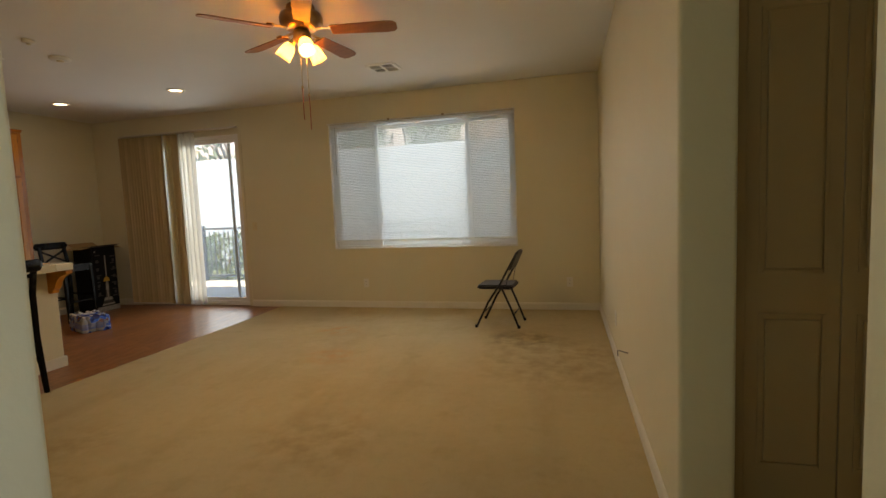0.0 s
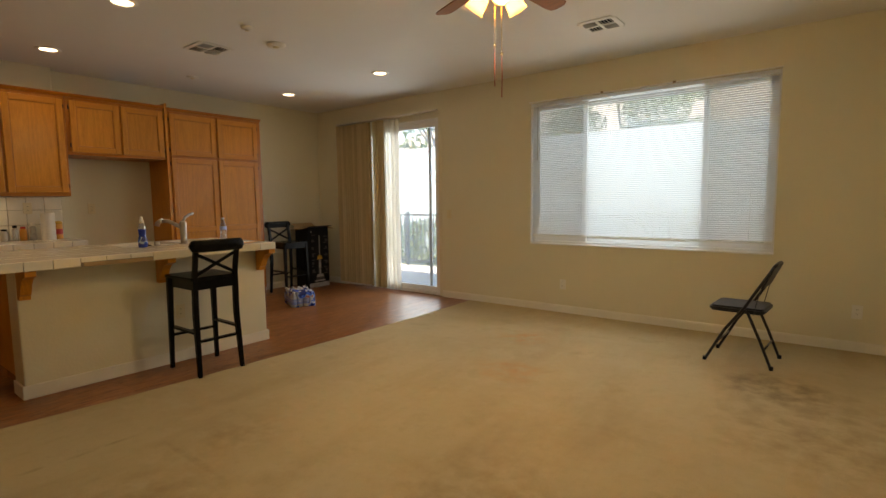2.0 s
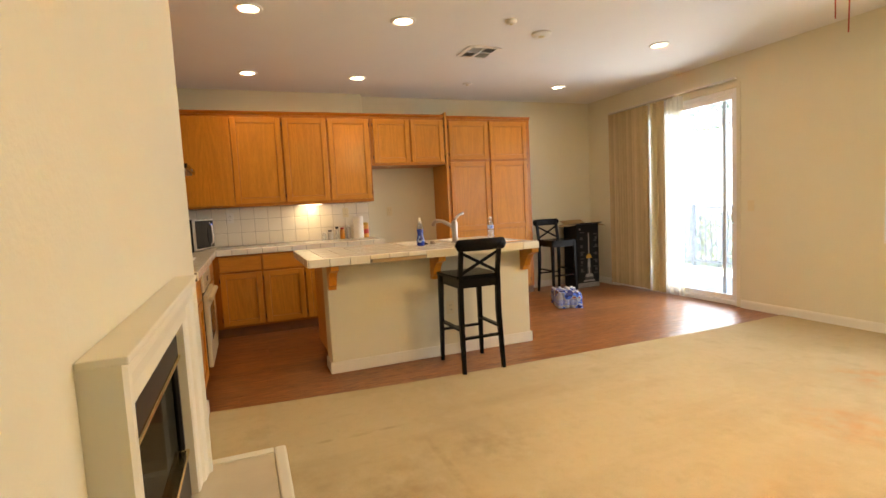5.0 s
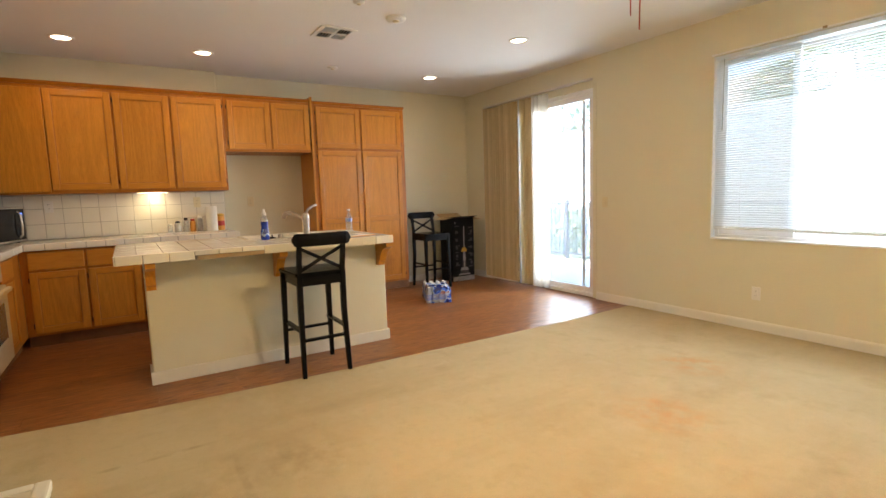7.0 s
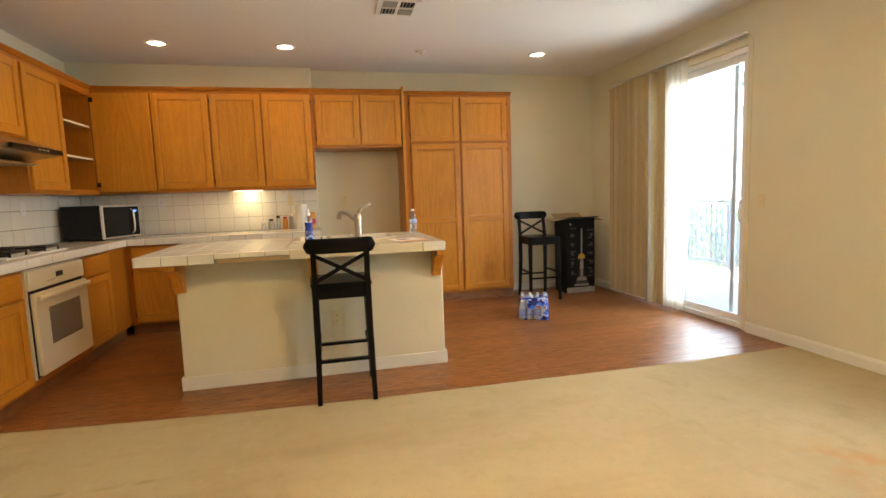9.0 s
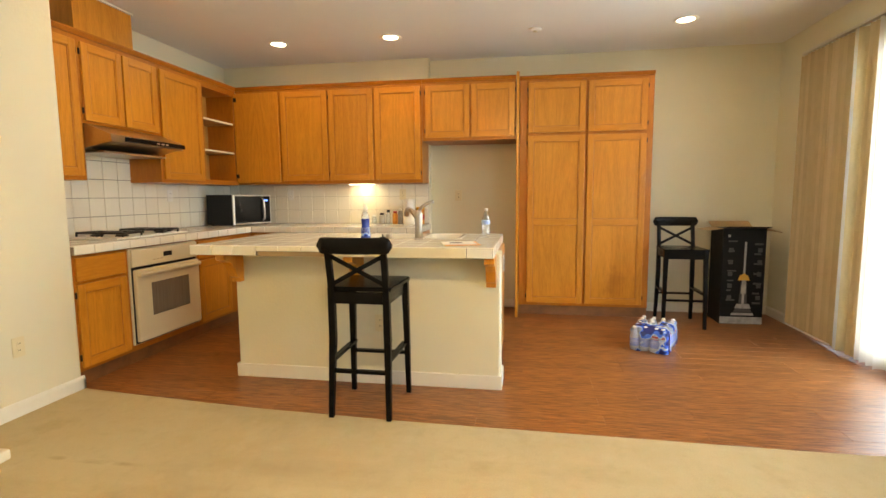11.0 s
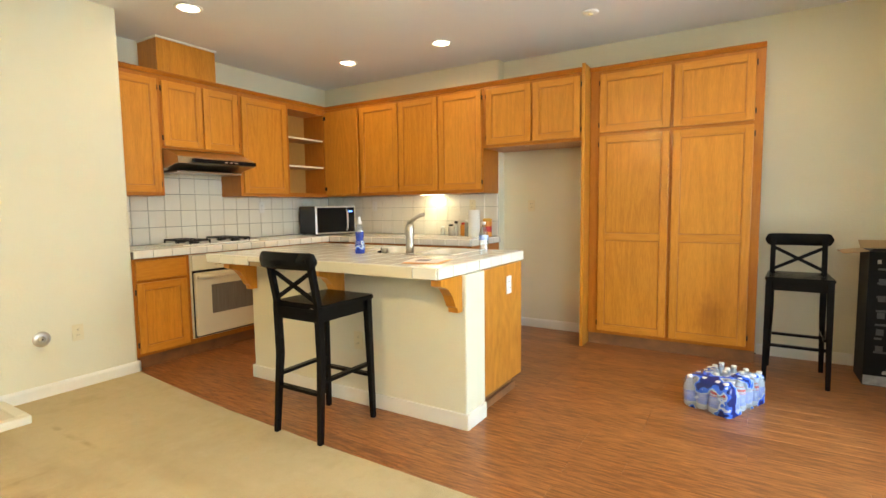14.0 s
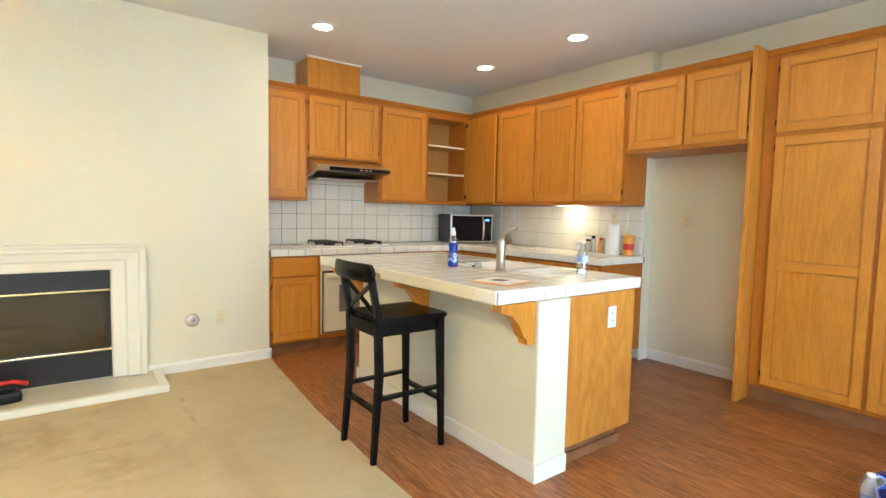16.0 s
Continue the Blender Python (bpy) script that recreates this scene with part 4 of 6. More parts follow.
for k in range(5):
    a = radians(12 + 72 * k)
    turn = Matrix.Rotation(a, 4, "Z")
    iron = bmesh.new()
    join(iron, box(bmesh.new(), 0.10, 0.24, -0.014, 0.014, -0.163, -0.157, 0.002), turn)
    join(iron, box(bmesh.new(), 0.20, 0.25, -0.045, 0.045, -0.166, -0.160, 0.002), turn)
    part("blade_iron", iron, M_BRASS, fan)
    b = bmesh.new()
    outline = [(0.21, -0.052), (0.60, -0.066), (0.655, -0.058), (0.675, -0.03), (0.675, 0.03), (0.655, 0.058), (0.60, 0.066), (0.21, 0.052)]
    prism(b, outline, -0.004, 0.004)
    bl = bmesh.new()
    join(bl, b, turn @ Matrix.Translation((0, 0, -0.172)) @ Matrix.Rotation(radians(-12), 4, "X"))
    part("blade", bl, M_BLADE, fan)
for a in (70, 190, 310):
    m = Matrix.Rotation(radians(a), 4, "Z") @ Matrix.Translation((0.055, 0, -0.222)) @ Matrix.Rotation(radians(-38), 4, "Y")
    part("lamp_arm", turned(bmesh.new(), [(0.014, 0.02), (0.018, -0.01), (0.026, -0.03), (0.026, -0.042)], 14, m=m), M_BRASS, fan)
    part("glass_shade", turned(bmesh.new(), [(0.024, -0.042), (0.040, -0.062), (0.050, -0.10), (0.052, -0.135), (0.058, -0.158), (0.055, -0.158), (0.049, -0.135), (0.046, -0.10), (0.036, -0.064), (0.02, -0.046)], 20, m=m, caps=False),
         M_SHADE, fan, "glowing frosted glass shade")
for dx, dy, z1, z2 in ((0.035, -0.02, -0.62, -0.86), (-0.03, 0.02, -0.55, -0.78)):
    ch = part("pull_chain", tube(bmesh.new(), [(dx, dy, -0.25), (dx * 1.1, dy, z1)], 0.0025, 6), M_BRASS, fan)
    part("chain_bead", turned(bmesh.new(), [(0.0, 0.012), (0.008, 0.008), (0.009, 0.0), (0.006, -0.01), (0.0, -0.012)], 10, at=(dx * 1.1, dy, z1)), M_BRASS, ch)
    part("pull_cord", tube(bmesh.new(), [(dx * 1.1, dy, z1 - 0.01), (dx * 1.15, dy, (z1 + z2) / 2), (dx * 1.1, dy, z2)], 0.003, 6), M_CORD, fan, "red cord end")
# ---- kitchen cabinets ----


def cab_door(unit, x0, x1, z0, z1, hinge="l", rails=(), mat=None, y=0.0, stile=0.058):
    """A framed door with recessed panels, its front at y - 0.02."""
    door = part("door", box(bmesh.new(), x0 + 0.01, x1 - 0.01, y - 0.0085, y - 0.002, z0 + 0.01, z1 - 0.01), mat or M_OAK, unit)
    for a in (x0, x1 - stile):
        part("stile", box(bmesh.new(), a, a + stile, y - 0.020, y - 0.001, z0, z1, 0.006), M_OAK, door)
    zs = [z0, *rails, z1 - stile]
    for z in zs:
        part("rail", box(bmesh.new(), x0 + stile - 0.001, x1 - stile + 0.001, y - 0.0195, y - 0.0012, z, z + stile, 0.004), M_OAK_H, door)
    for a, b in zip(zs, zs[1:]):
        bm = ring(bmesh.new(), x0 + stile - 0.0005, x1 - stile + 0.0005, a + stile - 0.0005, b + 0.0005, y - 0.0150, y - 0.0083, 0.009, 0.003)
        part("bead", bm, M_OAK_B, door)
    if hinge:
        hx = x0 - 0.006 if hinge == "l" else x1 + 0.006
        for z in (z0 + 0.07, z1 - 0.07):
            part("hinge", box(bmesh.new(), hx - 0.005, hx + 0.005, y - 0.012, y - 0.0005, z - 0.022, z + 0.022, 0.003), M_HINGE, door)
    return door


def drawer(unit, x0, x1, z0, z1):
    d = part("drawer_front", box(bmesh.new(), x0, x1, -0.020, -0.001, z0, z1, 0.007), M_OAK_H, unit)
    return d


def cabinet(name, label, m, width, depth, z0, z1, kick=0.0, hollow=None, cornice=False, group=""):
    """Front at local y = 0 facing -y, x from 0 to width."""
    u = thing(name, label, "cabinet", m, group)
    if hollow:
        hx0, hx1, hz0, hz1 = hollow
        bm = bmesh.new()
        box(bm, 0.0005, hx0, 0, depth, z0, z1)
        box(bm, hx1, width - 0.0005, 0, depth, z0, z1)
        box(bm, hx0, hx1, 0, depth, z0, hz0)
        box(bm, hx0, hx1, 0, depth, hz1, z1)
        part("body", bm, M_OAK_F, u)
        part("back_panel", box(bmesh.new(), hx0, hx1, depth - 0.012, depth - 0.002, hz0, hz1), M_OAK_IN, u)
    else:
        part("body", box(bmesh.new(), 0.0005, width - 0.0005, 0, depth - 0.002, z0, z1, 0.002), M_OAK_F, u)
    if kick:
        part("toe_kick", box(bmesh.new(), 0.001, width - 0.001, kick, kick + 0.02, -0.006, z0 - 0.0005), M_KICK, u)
    if cornice:
        bm = prism(bmesh.new(), [(0.004, z1), (-0.010, z1 + 0.002), (-0.024, z1 + 0.022), (-0.030, z1 + 0.026), (-0.030, z1 + 0.036), (0.004, z1 + 0.036)], 0.0, width, "x")
        part("cornice", bm, M_OAK_F, u)
    return u


STOVE = lambda x, y: pose(x, y, 0, 0, 0, 180)
BACK = lambda x, y: pose(x, y, 0, 0, 0, 90)
UY, UX = 0.525, -6.262                     # fronts of the upper cabinets
G = "oak wall cabinets"
u = cabinet("wall_cabinet", "honey oak wall cabinet with one door beside the range hood", STOVE(-3.859, UY), 0.445, UY - YS, 1.38, 2.40, cornice=True, group=G)
cab_door(u, 0.03, 0.415, 1.41, 2.365, "r")
u = cabinet("wall_cabinet", "short two-door oak cabinet above the range hood", STOVE(-4.304, UY), 0.765, UY - YS, 1.79, 2.40, cornice=True, group=G)
cab_door(u, 0.012, 0.375, 1.81, 2.365, "l")
cab_door(u, 0.392, 0.752, 1.81, 2.365, "r")
u = cabinet("wall_cabinet", "honey oak wall cabinet with one door next to the open shelves", STOVE(-5.069, UY), 0.60, UY - YS, 1.385, 2.40, cornice=True, group=G)
cab_door(u, 0.03, 0.585, 1.415, 2.365, None)
u = cabinet("wall_cabinet", "open corner oak cabinet with bare shelves and its door swung back", STOVE(-5.669, UY), 0.595, UY - YS, 1.385, 2.40, hollow=(0.025, 0.545, 1.43, 2.34), cornice=True, group=G)
for z in (1.72, 2.03):
    s = part("shelf", box(bmesh.new(), 0.025, 0.545, 0.012, UY - YS - 0.013, z, z + 0.016), M_OAK_IN, u)
    part("shelf_edge", box(bmesh.new(), 0.025, 0.545, 0.008, 0.0118, z - 0.001, z + 0.018), M_SHELF, s, "pale shelf edge")
open_door = bmesh.new()
box(open_door, -0.52, 0.0, -0.018, 0.0, 1.41, 2.365, 0.004)
holder = part("door", open_door, M_OAK, u, "swung-open oak door showing its plain inside")
holder.matrix_local = pose(0.552, -0.010, 0, 0, 0, 88)
for z in (1.48, 2.30):
    part("hinge", box(bmesh.new(), -0.030, 0.004, -0.004, 0.005, z - 0.022, z + 0.022, 0.003), M_HINGE, holder)
part("edge_strip", box(bmesh.new(), -0.52, -0.462, -0.022, -0.0185, 1.412, 2.363, 0.002), M_OAK, holder)

u = cabinet("wall_cabinet", "three-door honey oak wall cabinet over the back counter", BACK(UX, 0.527), 2.09, UX - XA, 1.39, 2.40, cornice=True, group=G)
for a, b, hz in ((0.535, 1.06, None), (1.08, 1.565, "l"), (1.585, 2.07, "r")):
    cab_door(u, a, b, 1.425, 2.37, hz)
light_bar = part("under_cabinet_light", box(bmesh.new(), 1.20, 1.52, 0.17, 0.25, 1.3845, 1.3895, 0.002), M_WHITE, u, "slim under-cabinet light")
part("lens", box(bmesh.new(), 1.22, 1.50, 0.18, 0.24, 1.3825, 1.3842), M_UNDERL, light_bar)
u = cabinet("wall_cabinet", "short two-door oak cabinet over the refrigerator alcove", BACK(UX, 2.618), 0.958, UX - XB, 1.815, 2.40, cornice=True, group=G)
cab_door(u, 0.035, 0.49, 1.845, 2.37, "l")
cab_door(u, 0.508, 0.945, 1.845, 2.37, "r")
fridge_panel = thing("refrigerator_panel", "tall oak side panel between alcove and pantry", "panel")
part("board", box(bmesh.new(), XB + 0.0005, -6.243, 3.581, 3.607, -0.005, 2.465, 0.002), M_OAK, fridge_panel)
part("front_edge", box(bmesh.new(), -6.2428, -6.235, 3.580, 3.608, -0.005, 2.468, 0.002), M_OAK, fridge_panel, "oak edge strip")
u = cabinet("pantry_cabinet", "tall four-door honey oak pantry cabinet with worn toe kick", BACK(-6.40, 3.610), 1.305, -6.40 - XB, 0.095, 2.415, kick=0.022, cornice=True)
cab_door(u, 0.085, 0.655, 1.885, 2.385, "l", stile=0.06)
cab_door(u, 0.680, 1.245, 1.885, 2.385, "r", stile=0.06)
cab_door(u, 0.085, 0.655, 0.125, 1.855, "l", rails=(0.945,), stile=0.06)
cab_door(u, 0.680, 1.245, 0.125, 1.855, "r", rails=(0.945,), mat=M_OAK_STAIN, stile=0.06)

G = "oak base cabinets"
BY, BX, BZ = 0.785, -6.0, 0.88
u = cabinet("base_cabinet", "honey oak base cabinet with a drawer over a door", STOVE(-3.859, BY), 0.452, BY - YS, 0.10, BZ, kick=0.05, group=G)
drawer(u, 0.025, 0.435, 0.705, 0.862)
cab_door(u, 0.025, 0.435, 0.125, 0.685, "l")
u = cabinet("oven_cabinet", "oak cabinet that frames the built-in oven", STOVE(-4.311, BY), 0.79, BY - YS, 0.10, BZ, kick=0.05, group=G)
u = cabinet("base_cabinet", "oak base cabinet beside the oven with a drawer over a door", STOVE(-5.101, BY), 0.90, BY - YS, 0.10, BZ, kick=0.05, group=G)
drawer(u, 0.02, 0.50, 0.705, 0.862)
cab_door(u, 0.02, 0.50, 0.125, 0.685, "l")
u = cabinet("base_cabinet", "long oak base cabinet with drawers over doors along the back wall", BACK(BX, BY + 0.001), 1.835, BX - XA, 0.10, BZ, kick=0.05, group=G)
for a, b in ((0.06, 0.475), (0.495, 0.915), (0.935, 1.355), (1.375, 1.80)):
    drawer(u, a, b, 0.705, 0.862)
    cab_door(u, a, b, 0.125, 0.685, "l")

# built-in oven, in the plane of the cabinets
oven = thing("wall_oven", "cream built-in oven with its door slightly ajar", "oven", STOVE(-4.325, BY))
part("oven_trim", box(bmesh.new(), 0.0, 0.76, -0.016, -0.0005, 0.145, 0.872, 0.004), M_CREAM, oven)
cp = part("control_panel", box(bmesh.new(), 0.008, 0.752, -0.034, -0.0165, 0.735, 0.866, 0.008), M_CREAM, oven)
part("display", box(bmesh.new(), 0.335, 0.43, -0.0365, -0.0345, 0.785, 0.822, 0.002), M_BLACK_P, cp)
for k in range(3):
    part("marking", box(bmesh.new(), 0.22 + k * 0.04, 0.245 + k * 0.04, -0.0352, -0.0343, 0.770, 0.776), M_KRAFT, cp)
# Dark sheet that paints the shade in the gap round the oven door
part("gap_shadow", box(bmesh.new(), 0.012, 0.748, -0.0185, -0.0165, 0.15, 0.733), M_DARK, oven)
od = part("oven_door", box(bmesh.new(), 0.02, 0.74, -0.052, -0.020, 0.165, 0.715, 0.010), M_CREAM, oven)
part("door_window", box(bmesh.new(), 0.165, 0.595, -0.0545, -0.0522, 0.345, 0.60, 0.002), M_OVENGLASS, od, "dull brown oven window")
part("door_handle", box(bmesh.new(), 0.03, 0.73, -0.088, -0.053, 0.665, 0.700, 0.014), M_CREAM, od)

# range hood
hood = thing("range_hood", "stainless slide-out range hood with a black front strip", "range hood", STOVE(-4.306, UY))
bm = prism(bmesh.new(), [(0.32, 1.785), (-0.02, 1.785), (-0.215, 1.71), (-0.225, 1.655), (-0.16, 1.65), (0.06, 1.60), (0.32, 1.59)], 0.002, 0.758, "x")
part("hood_body", bm, M_HOOD, hood)
part("front_strip", box(bmesh.new(), 0.12, 0.757, -0.250, -0.224, 1.664, 1.698, 0.005), M_DARKGLASS, hood, "glossy black control strip")
part("filter", box(bmesh.new(), 0.06, 0.70, -0.10, 0.20, 1.585, 1.60, 0.003), M_STEEL, hood)
for k in range(3):
    part("button", box(bmesh.new(), 0.42 + 0.05 * k, 0.45 + 0.05 * k, -0.2535, -0.2502, 1.675, 1.684), M_SILVER, hood)
duct = thing("duct_box", "oak boxed vent duct between cabinet and ceiling", "duct cover")
part("box", box(bmesh.new(), -4.865, -4.315, YS + 0.002, 0.50, 2.437, 2.725, 0.003), M_OAK, duct)
part("top_trim", box(bmesh.new(), -4.875, -4.305, YS + 0.003, 0.512, 2.7255, 2.7395, 0.003), M_TRIM, duct, "chipped pale trim")

# ---- worktops and tiles ----
TS = 0.1525
CZ = 0.944


def tile_mesh(w, h, t=0.008, name="tile"):
    bm = bmesh.new()
    e = 0.0022
    lo = [bm.verts.new((sx * w / 2, sy * h / 2, -0.002)) for sx, sy in ((-1, -1), (1, -1), (1, 1), (-1, 1))]
    mi = [bm.verts.new((sx * w / 2, sy * h / 2, t - e)) for sx, sy in ((-1, -1), (1, -1), (1, 1), (-1, 1))]
    hi = [bm.verts.new((sx * (w / 2 - e), sy * (h / 2 - e), t)) for sx, sy in ((-1, -1), (1, -1), (1, 1), (-1, 1))]
    bm.faces.new(hi)
    for a, b in ((lo, mi), (mi, hi)):
        for k in range(4):
            bm.faces.new((a[k], a[(k + 1) % 4], b[(k + 1) % 4], b[k]))
    return mesh_of(name, bm, M_TILE)


TILE = {}


def tile(parent, w, h, m):
    key = (round(w, 3), round(h, 3))
    if key not in TILE:
        TILE[key] = tile_mesh(w - 0.004, h - 0.004)
    piece("tile", TILE[key], parent, m @ pose(0, 0, random.uniform(-0.0006, 0.0006), random.uniform(-0.25, 0.25), random.uniform(-0.25, 0.25)))


def spans(a, b, size):
    """Whole tiles from a towards b, with a cut one at the end."""
    out, d = [], 1 if b > a else -1
    while abs(b - a) > 0.03:
        n = a + d * min(size, abs(b - a))
        out.append((min(a, n), max(a, n)))
        a = n
    return out


def tiled_top(parent, x0, x1, y0, y1, from_x, from_y, skip=None):
    for a, b in spans(*((x1, x0) if from_x else (x0, x1)), TS):
        for c, d in spans(*((y1, y0) if from_y else (y0, y1)), TS):
            mx, my = (a + b) / 2, (c + d) / 2
            if skip and skip[0] < mx < skip[1] and skip[2] < my < skip[3]:
                continue
            tile(parent, b - a, d - c, pose(mx, my, CZ - 0.008))


top = thing("kitchen_worktop", "white tiled worktop that runs round the kitchen corner", "worktop")
bm = box(bmesh.new(), XA + 0.001, XC - 0.002, YS + 0.001, 0.822, BZ + 0.0005, CZ - 0.0075)
part("substrate", bm, M_GROUT, top)
part("substrate", box(bmesh.new(), XA + 0.001, -5.962, 0.823, 2.635, BZ + 0.0006, CZ - 0.0076), M_GROUT, top)
tiled_top(top, -6.598, XC - 0.004, YS + 0.002, 0.822, True, True)
tiled_top(top, -6.598, -5.962, 0.824, 2.635, True, False)
for a, b in spans(XC - 0.004, -5.955, TS):
    tile(top, b - a, 0.062, pose((a + b) / 2, 0.822, CZ - 0.031, -90))
for a, b in spans(0.83, 2.635, TS):
    tile(top, 0.062, b - a, pose(-5.962, (a + b) / 2, CZ - 0.031, 0, 90))
for a, b in spans(-5.962, XA, TS):
    tile(top, b - a, 0.062, pose((a + b) / 2, 2.635, CZ - 0.031, -90))

splash = thing("backsplash", "white square tile backsplash with dark grout", "backsplash")
part("grout_bed", box(bmesh.new(), XA + 0.005, XC - 0.002, YS + 0.0005, YS + 0.005, CZ + 0.001, 1.60), M_GROUT, splash)
part("grout_bed", box(bmesh.new(), XA + 0.0005, XA + 0.005, YS + 0.0055, YJ - 0.004, CZ + 0.001, 1.388), M_GROUT_PALE, splash)
for a, b in spans(XC - 0.004, XA + 0.012, TS):
    for c, d in spans(CZ + 0.002, 1.385 if not (-5.05 < (a + b) / 2 < -4.30) else 1.60, TS):
        tile(splash, b - a, d - c, pose((a + b) / 2, YS + 0.0045, (c + d) / 2, -90))
for a, b in spans(YJ - 0.006, YS + 0.014, TS):
    for c, d in spans(CZ + 0.002, 1.385, TS):
        tile(splash, d - c, b - a, pose(XA + 0.0045, (a + b) / 2, (c + d) / 2, 0, 90))
wall_plate("wall_outlet", pose(XA + 0.0135, 0.98, 1.27, 0, 0, 90), M_WHITE, "white outlet on the tiled backsplash", "outlet")
wall_plate("wall_outlet", pose(XA + 0.0135, 2.32, 1.27, 0, 0, 90), M_ALMOND, "almond outlet above the spice jars", "outlet")
wall_plate("wall_outlet", pose(-5.55, YS + 0.0135, 1.27, 0, 0, 180), M_WHITE, "white outlet behind the stove counter", "outlet")

# ---- island ----
IX0, IX1, IY0, IY1 = -5.05, -4.25, 1.70, 3.53
island = thing("kitchen_island", "kitchen island with a painted half wall and oak end panels", "island")
part("half_wall", prism(bmesh.new(), rounded(rect(-4.47, IX1, IY0, IY1), 0.014, {1, 2}), 0.0, BZ), M_WALL, island)
part("cabinet_body", box(bmesh.new(), IX0, -4.4705, IY0 + 0.03, IY1 - 0.03, 0.10, BZ), M_OAK, island)
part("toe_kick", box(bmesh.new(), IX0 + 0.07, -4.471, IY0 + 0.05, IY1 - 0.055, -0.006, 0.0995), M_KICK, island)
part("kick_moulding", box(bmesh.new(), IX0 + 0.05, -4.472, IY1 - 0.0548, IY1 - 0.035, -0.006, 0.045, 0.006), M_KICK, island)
part("end_panel", box(bmesh.new(), IX0, -4.4712, IY1 - 0.0298, IY1 - 0.010, 0.10, BZ - 0.0005, 0.002), M_OAK_FIG, island)
part("end_panel", box(bmesh.new(), IX0, -4.4712, IY0 + 0.010, IY0 + 0.0298, 0.10, BZ - 0.0005, 0.002), M_OAK, island)
bm = bmesh.new()
box(bm, IX1, IX1 + 0.014, IY0 - 0.014, IY1 + 0.014, -0.006, 0.088, 0.005)
box(bm, -4.47, IX1 - 0.0005, IY1, IY1 + 0.014, -0.006, 0.0875, 0.005)
box(bm, -4.47, IX1 - 0.0005, IY0 - 0.014, IY0, -0.006, 0.0875, 0.005)
part("island_baseboard", bm, M_TRIM, island, "white baseboard")
for k in range(3):
    a = IY0 + 0.05 + k * 0.58
    bm = box(bmesh.new(), IX0 - 0.02, IX0 - 0.001, a, a + 0.56, 0.13, 0.86, 0.004)
    part("door", bm, M_OAK, island)
for y in (1.735, 2.60, 3.475):
    cpts = [(0.0, 0.0), (0.225, 0.0), (0.225, -0.035), (0.19, -0.045), (0.15, -0.06), (0.11, -0.10), (0.088, -0.14), (0.075, -0.165), (0.055, -0.178), (0.05, -0.205), (0.0, -0.205)]
    bm = prism(bmesh.new(), [(IX1 + 0.0005 + u, BZ - 0.0005 + v) for u, v in cpts], y - 0.03, y + 0.03, "y")
    part("corbel", bm, M_OAK, island, "scrolled oak bracket")
wall_plate("wall_outlet", pose(IX1 + 0.001, 2.738, 0.41, 0, 0, 90), M_ALMOND, "almond outlet on the island half wall", "outlet")
wall_plate("wall_outlet", pose(-4.835, IY1 - 0.009, 0.745, 0, 0, 180), M_WHITE, "white outlet on the oak island end", "outlet")

TX0, TX1, TY0, TY1 = -5.135, -4.005, 1.545, 3.495
SKX0, SKX1, SKY0, SKY1 = -5.03, -4.60, 2.46, 3.23
itop = thing("island_worktop", "white tiled island worktop with chipped and missing edge tiles", "worktop")
bm = bmesh.new()
zb, zt = BZ + 0.0005, CZ - 0.0075
box(bm, TX0, SKX0, TY0, TY1, zb, zt)
box(bm, SKX1, TX1, TY0, TY1, zb, zt)
box(bm, SKX0, SKX1, TY0, SKY0, zb, zt)
box(bm, SKX0, SKX1, SKY1, TY1, zb, zt)
part("substrate", bm, M_GROUT, itop)
for a, b in spans(TX1, TX0, TS):
    for c, d in spans(TY1, TY0, TS):
        parts_ = [(a, b, c, d)]
        if b > SKX0 and a < SKX1 and d > SKY0 and c < SKY1:
            parts_ = []
            if a < SKX0 - 0.02:
                parts_.append((a, SKX0, c, d))
            if b > SKX1 + 0.02:
                parts_.append((SKX1, b, c, d))
            a2, b2 = max(a, SKX0), min(b, SKX1)
            if c < SKY0 - 0.02:
                parts_.append((a2, b2, c, SKY0))
            if d > SKY1 + 0.02:
                parts_.append((a2, b2, SKY1, d))
        for p, q, r, s in parts_:
            tile(itop, q - p, s - r, pose((p + q) / 2, (r + s) / 2, CZ - 0.008))
for a, b in spans(TY0, TY1, TS):
    mid = (a + b) / 2
    if mid < 2.05:
        tile(itop, 0.064, b - a, pose(TX1, mid, CZ - 0.032, 0, 90))
    elif mid < 2.45:
        tile(itop, 0.036, b - a, pose(TX1, mid, CZ - 0.018, 0, 90))
tile(itop, 0.064, 0.152, pose(TX1, TY1 - 0.076, CZ - 0.032, 0, 90))
part("edge_board", box(bmesh.new(), TX1 + 0.0005, TX1 + 0.007, 2.46, 3.34, zb, CZ - 0.004, 0.002), M_CREAM, itop, "plain strip where edge tiles are missing")
part("bare_board", box(bmesh.new(), TX1 + 0.0003, TX1 + 0.005, 2.02, 2.455, zb, CZ - 0.038), M_KRAFT, itop, "bare brown board")
for a, b in spans(TX1, TX0, TS):
    tile(itop, b - a, 0.064, pose((a + b) / 2, TY1, CZ - 0.032, -90))
    tile(itop, b - a, 0.064, pose((a + b) / 2, TY0, CZ - 0.032, 90))
for a, b in spans(TY0, TY1, TS):
    tile(itop, 0.064, b - a, pose(TX0, (a + b) / 2, CZ - 0.032, 0, -90))

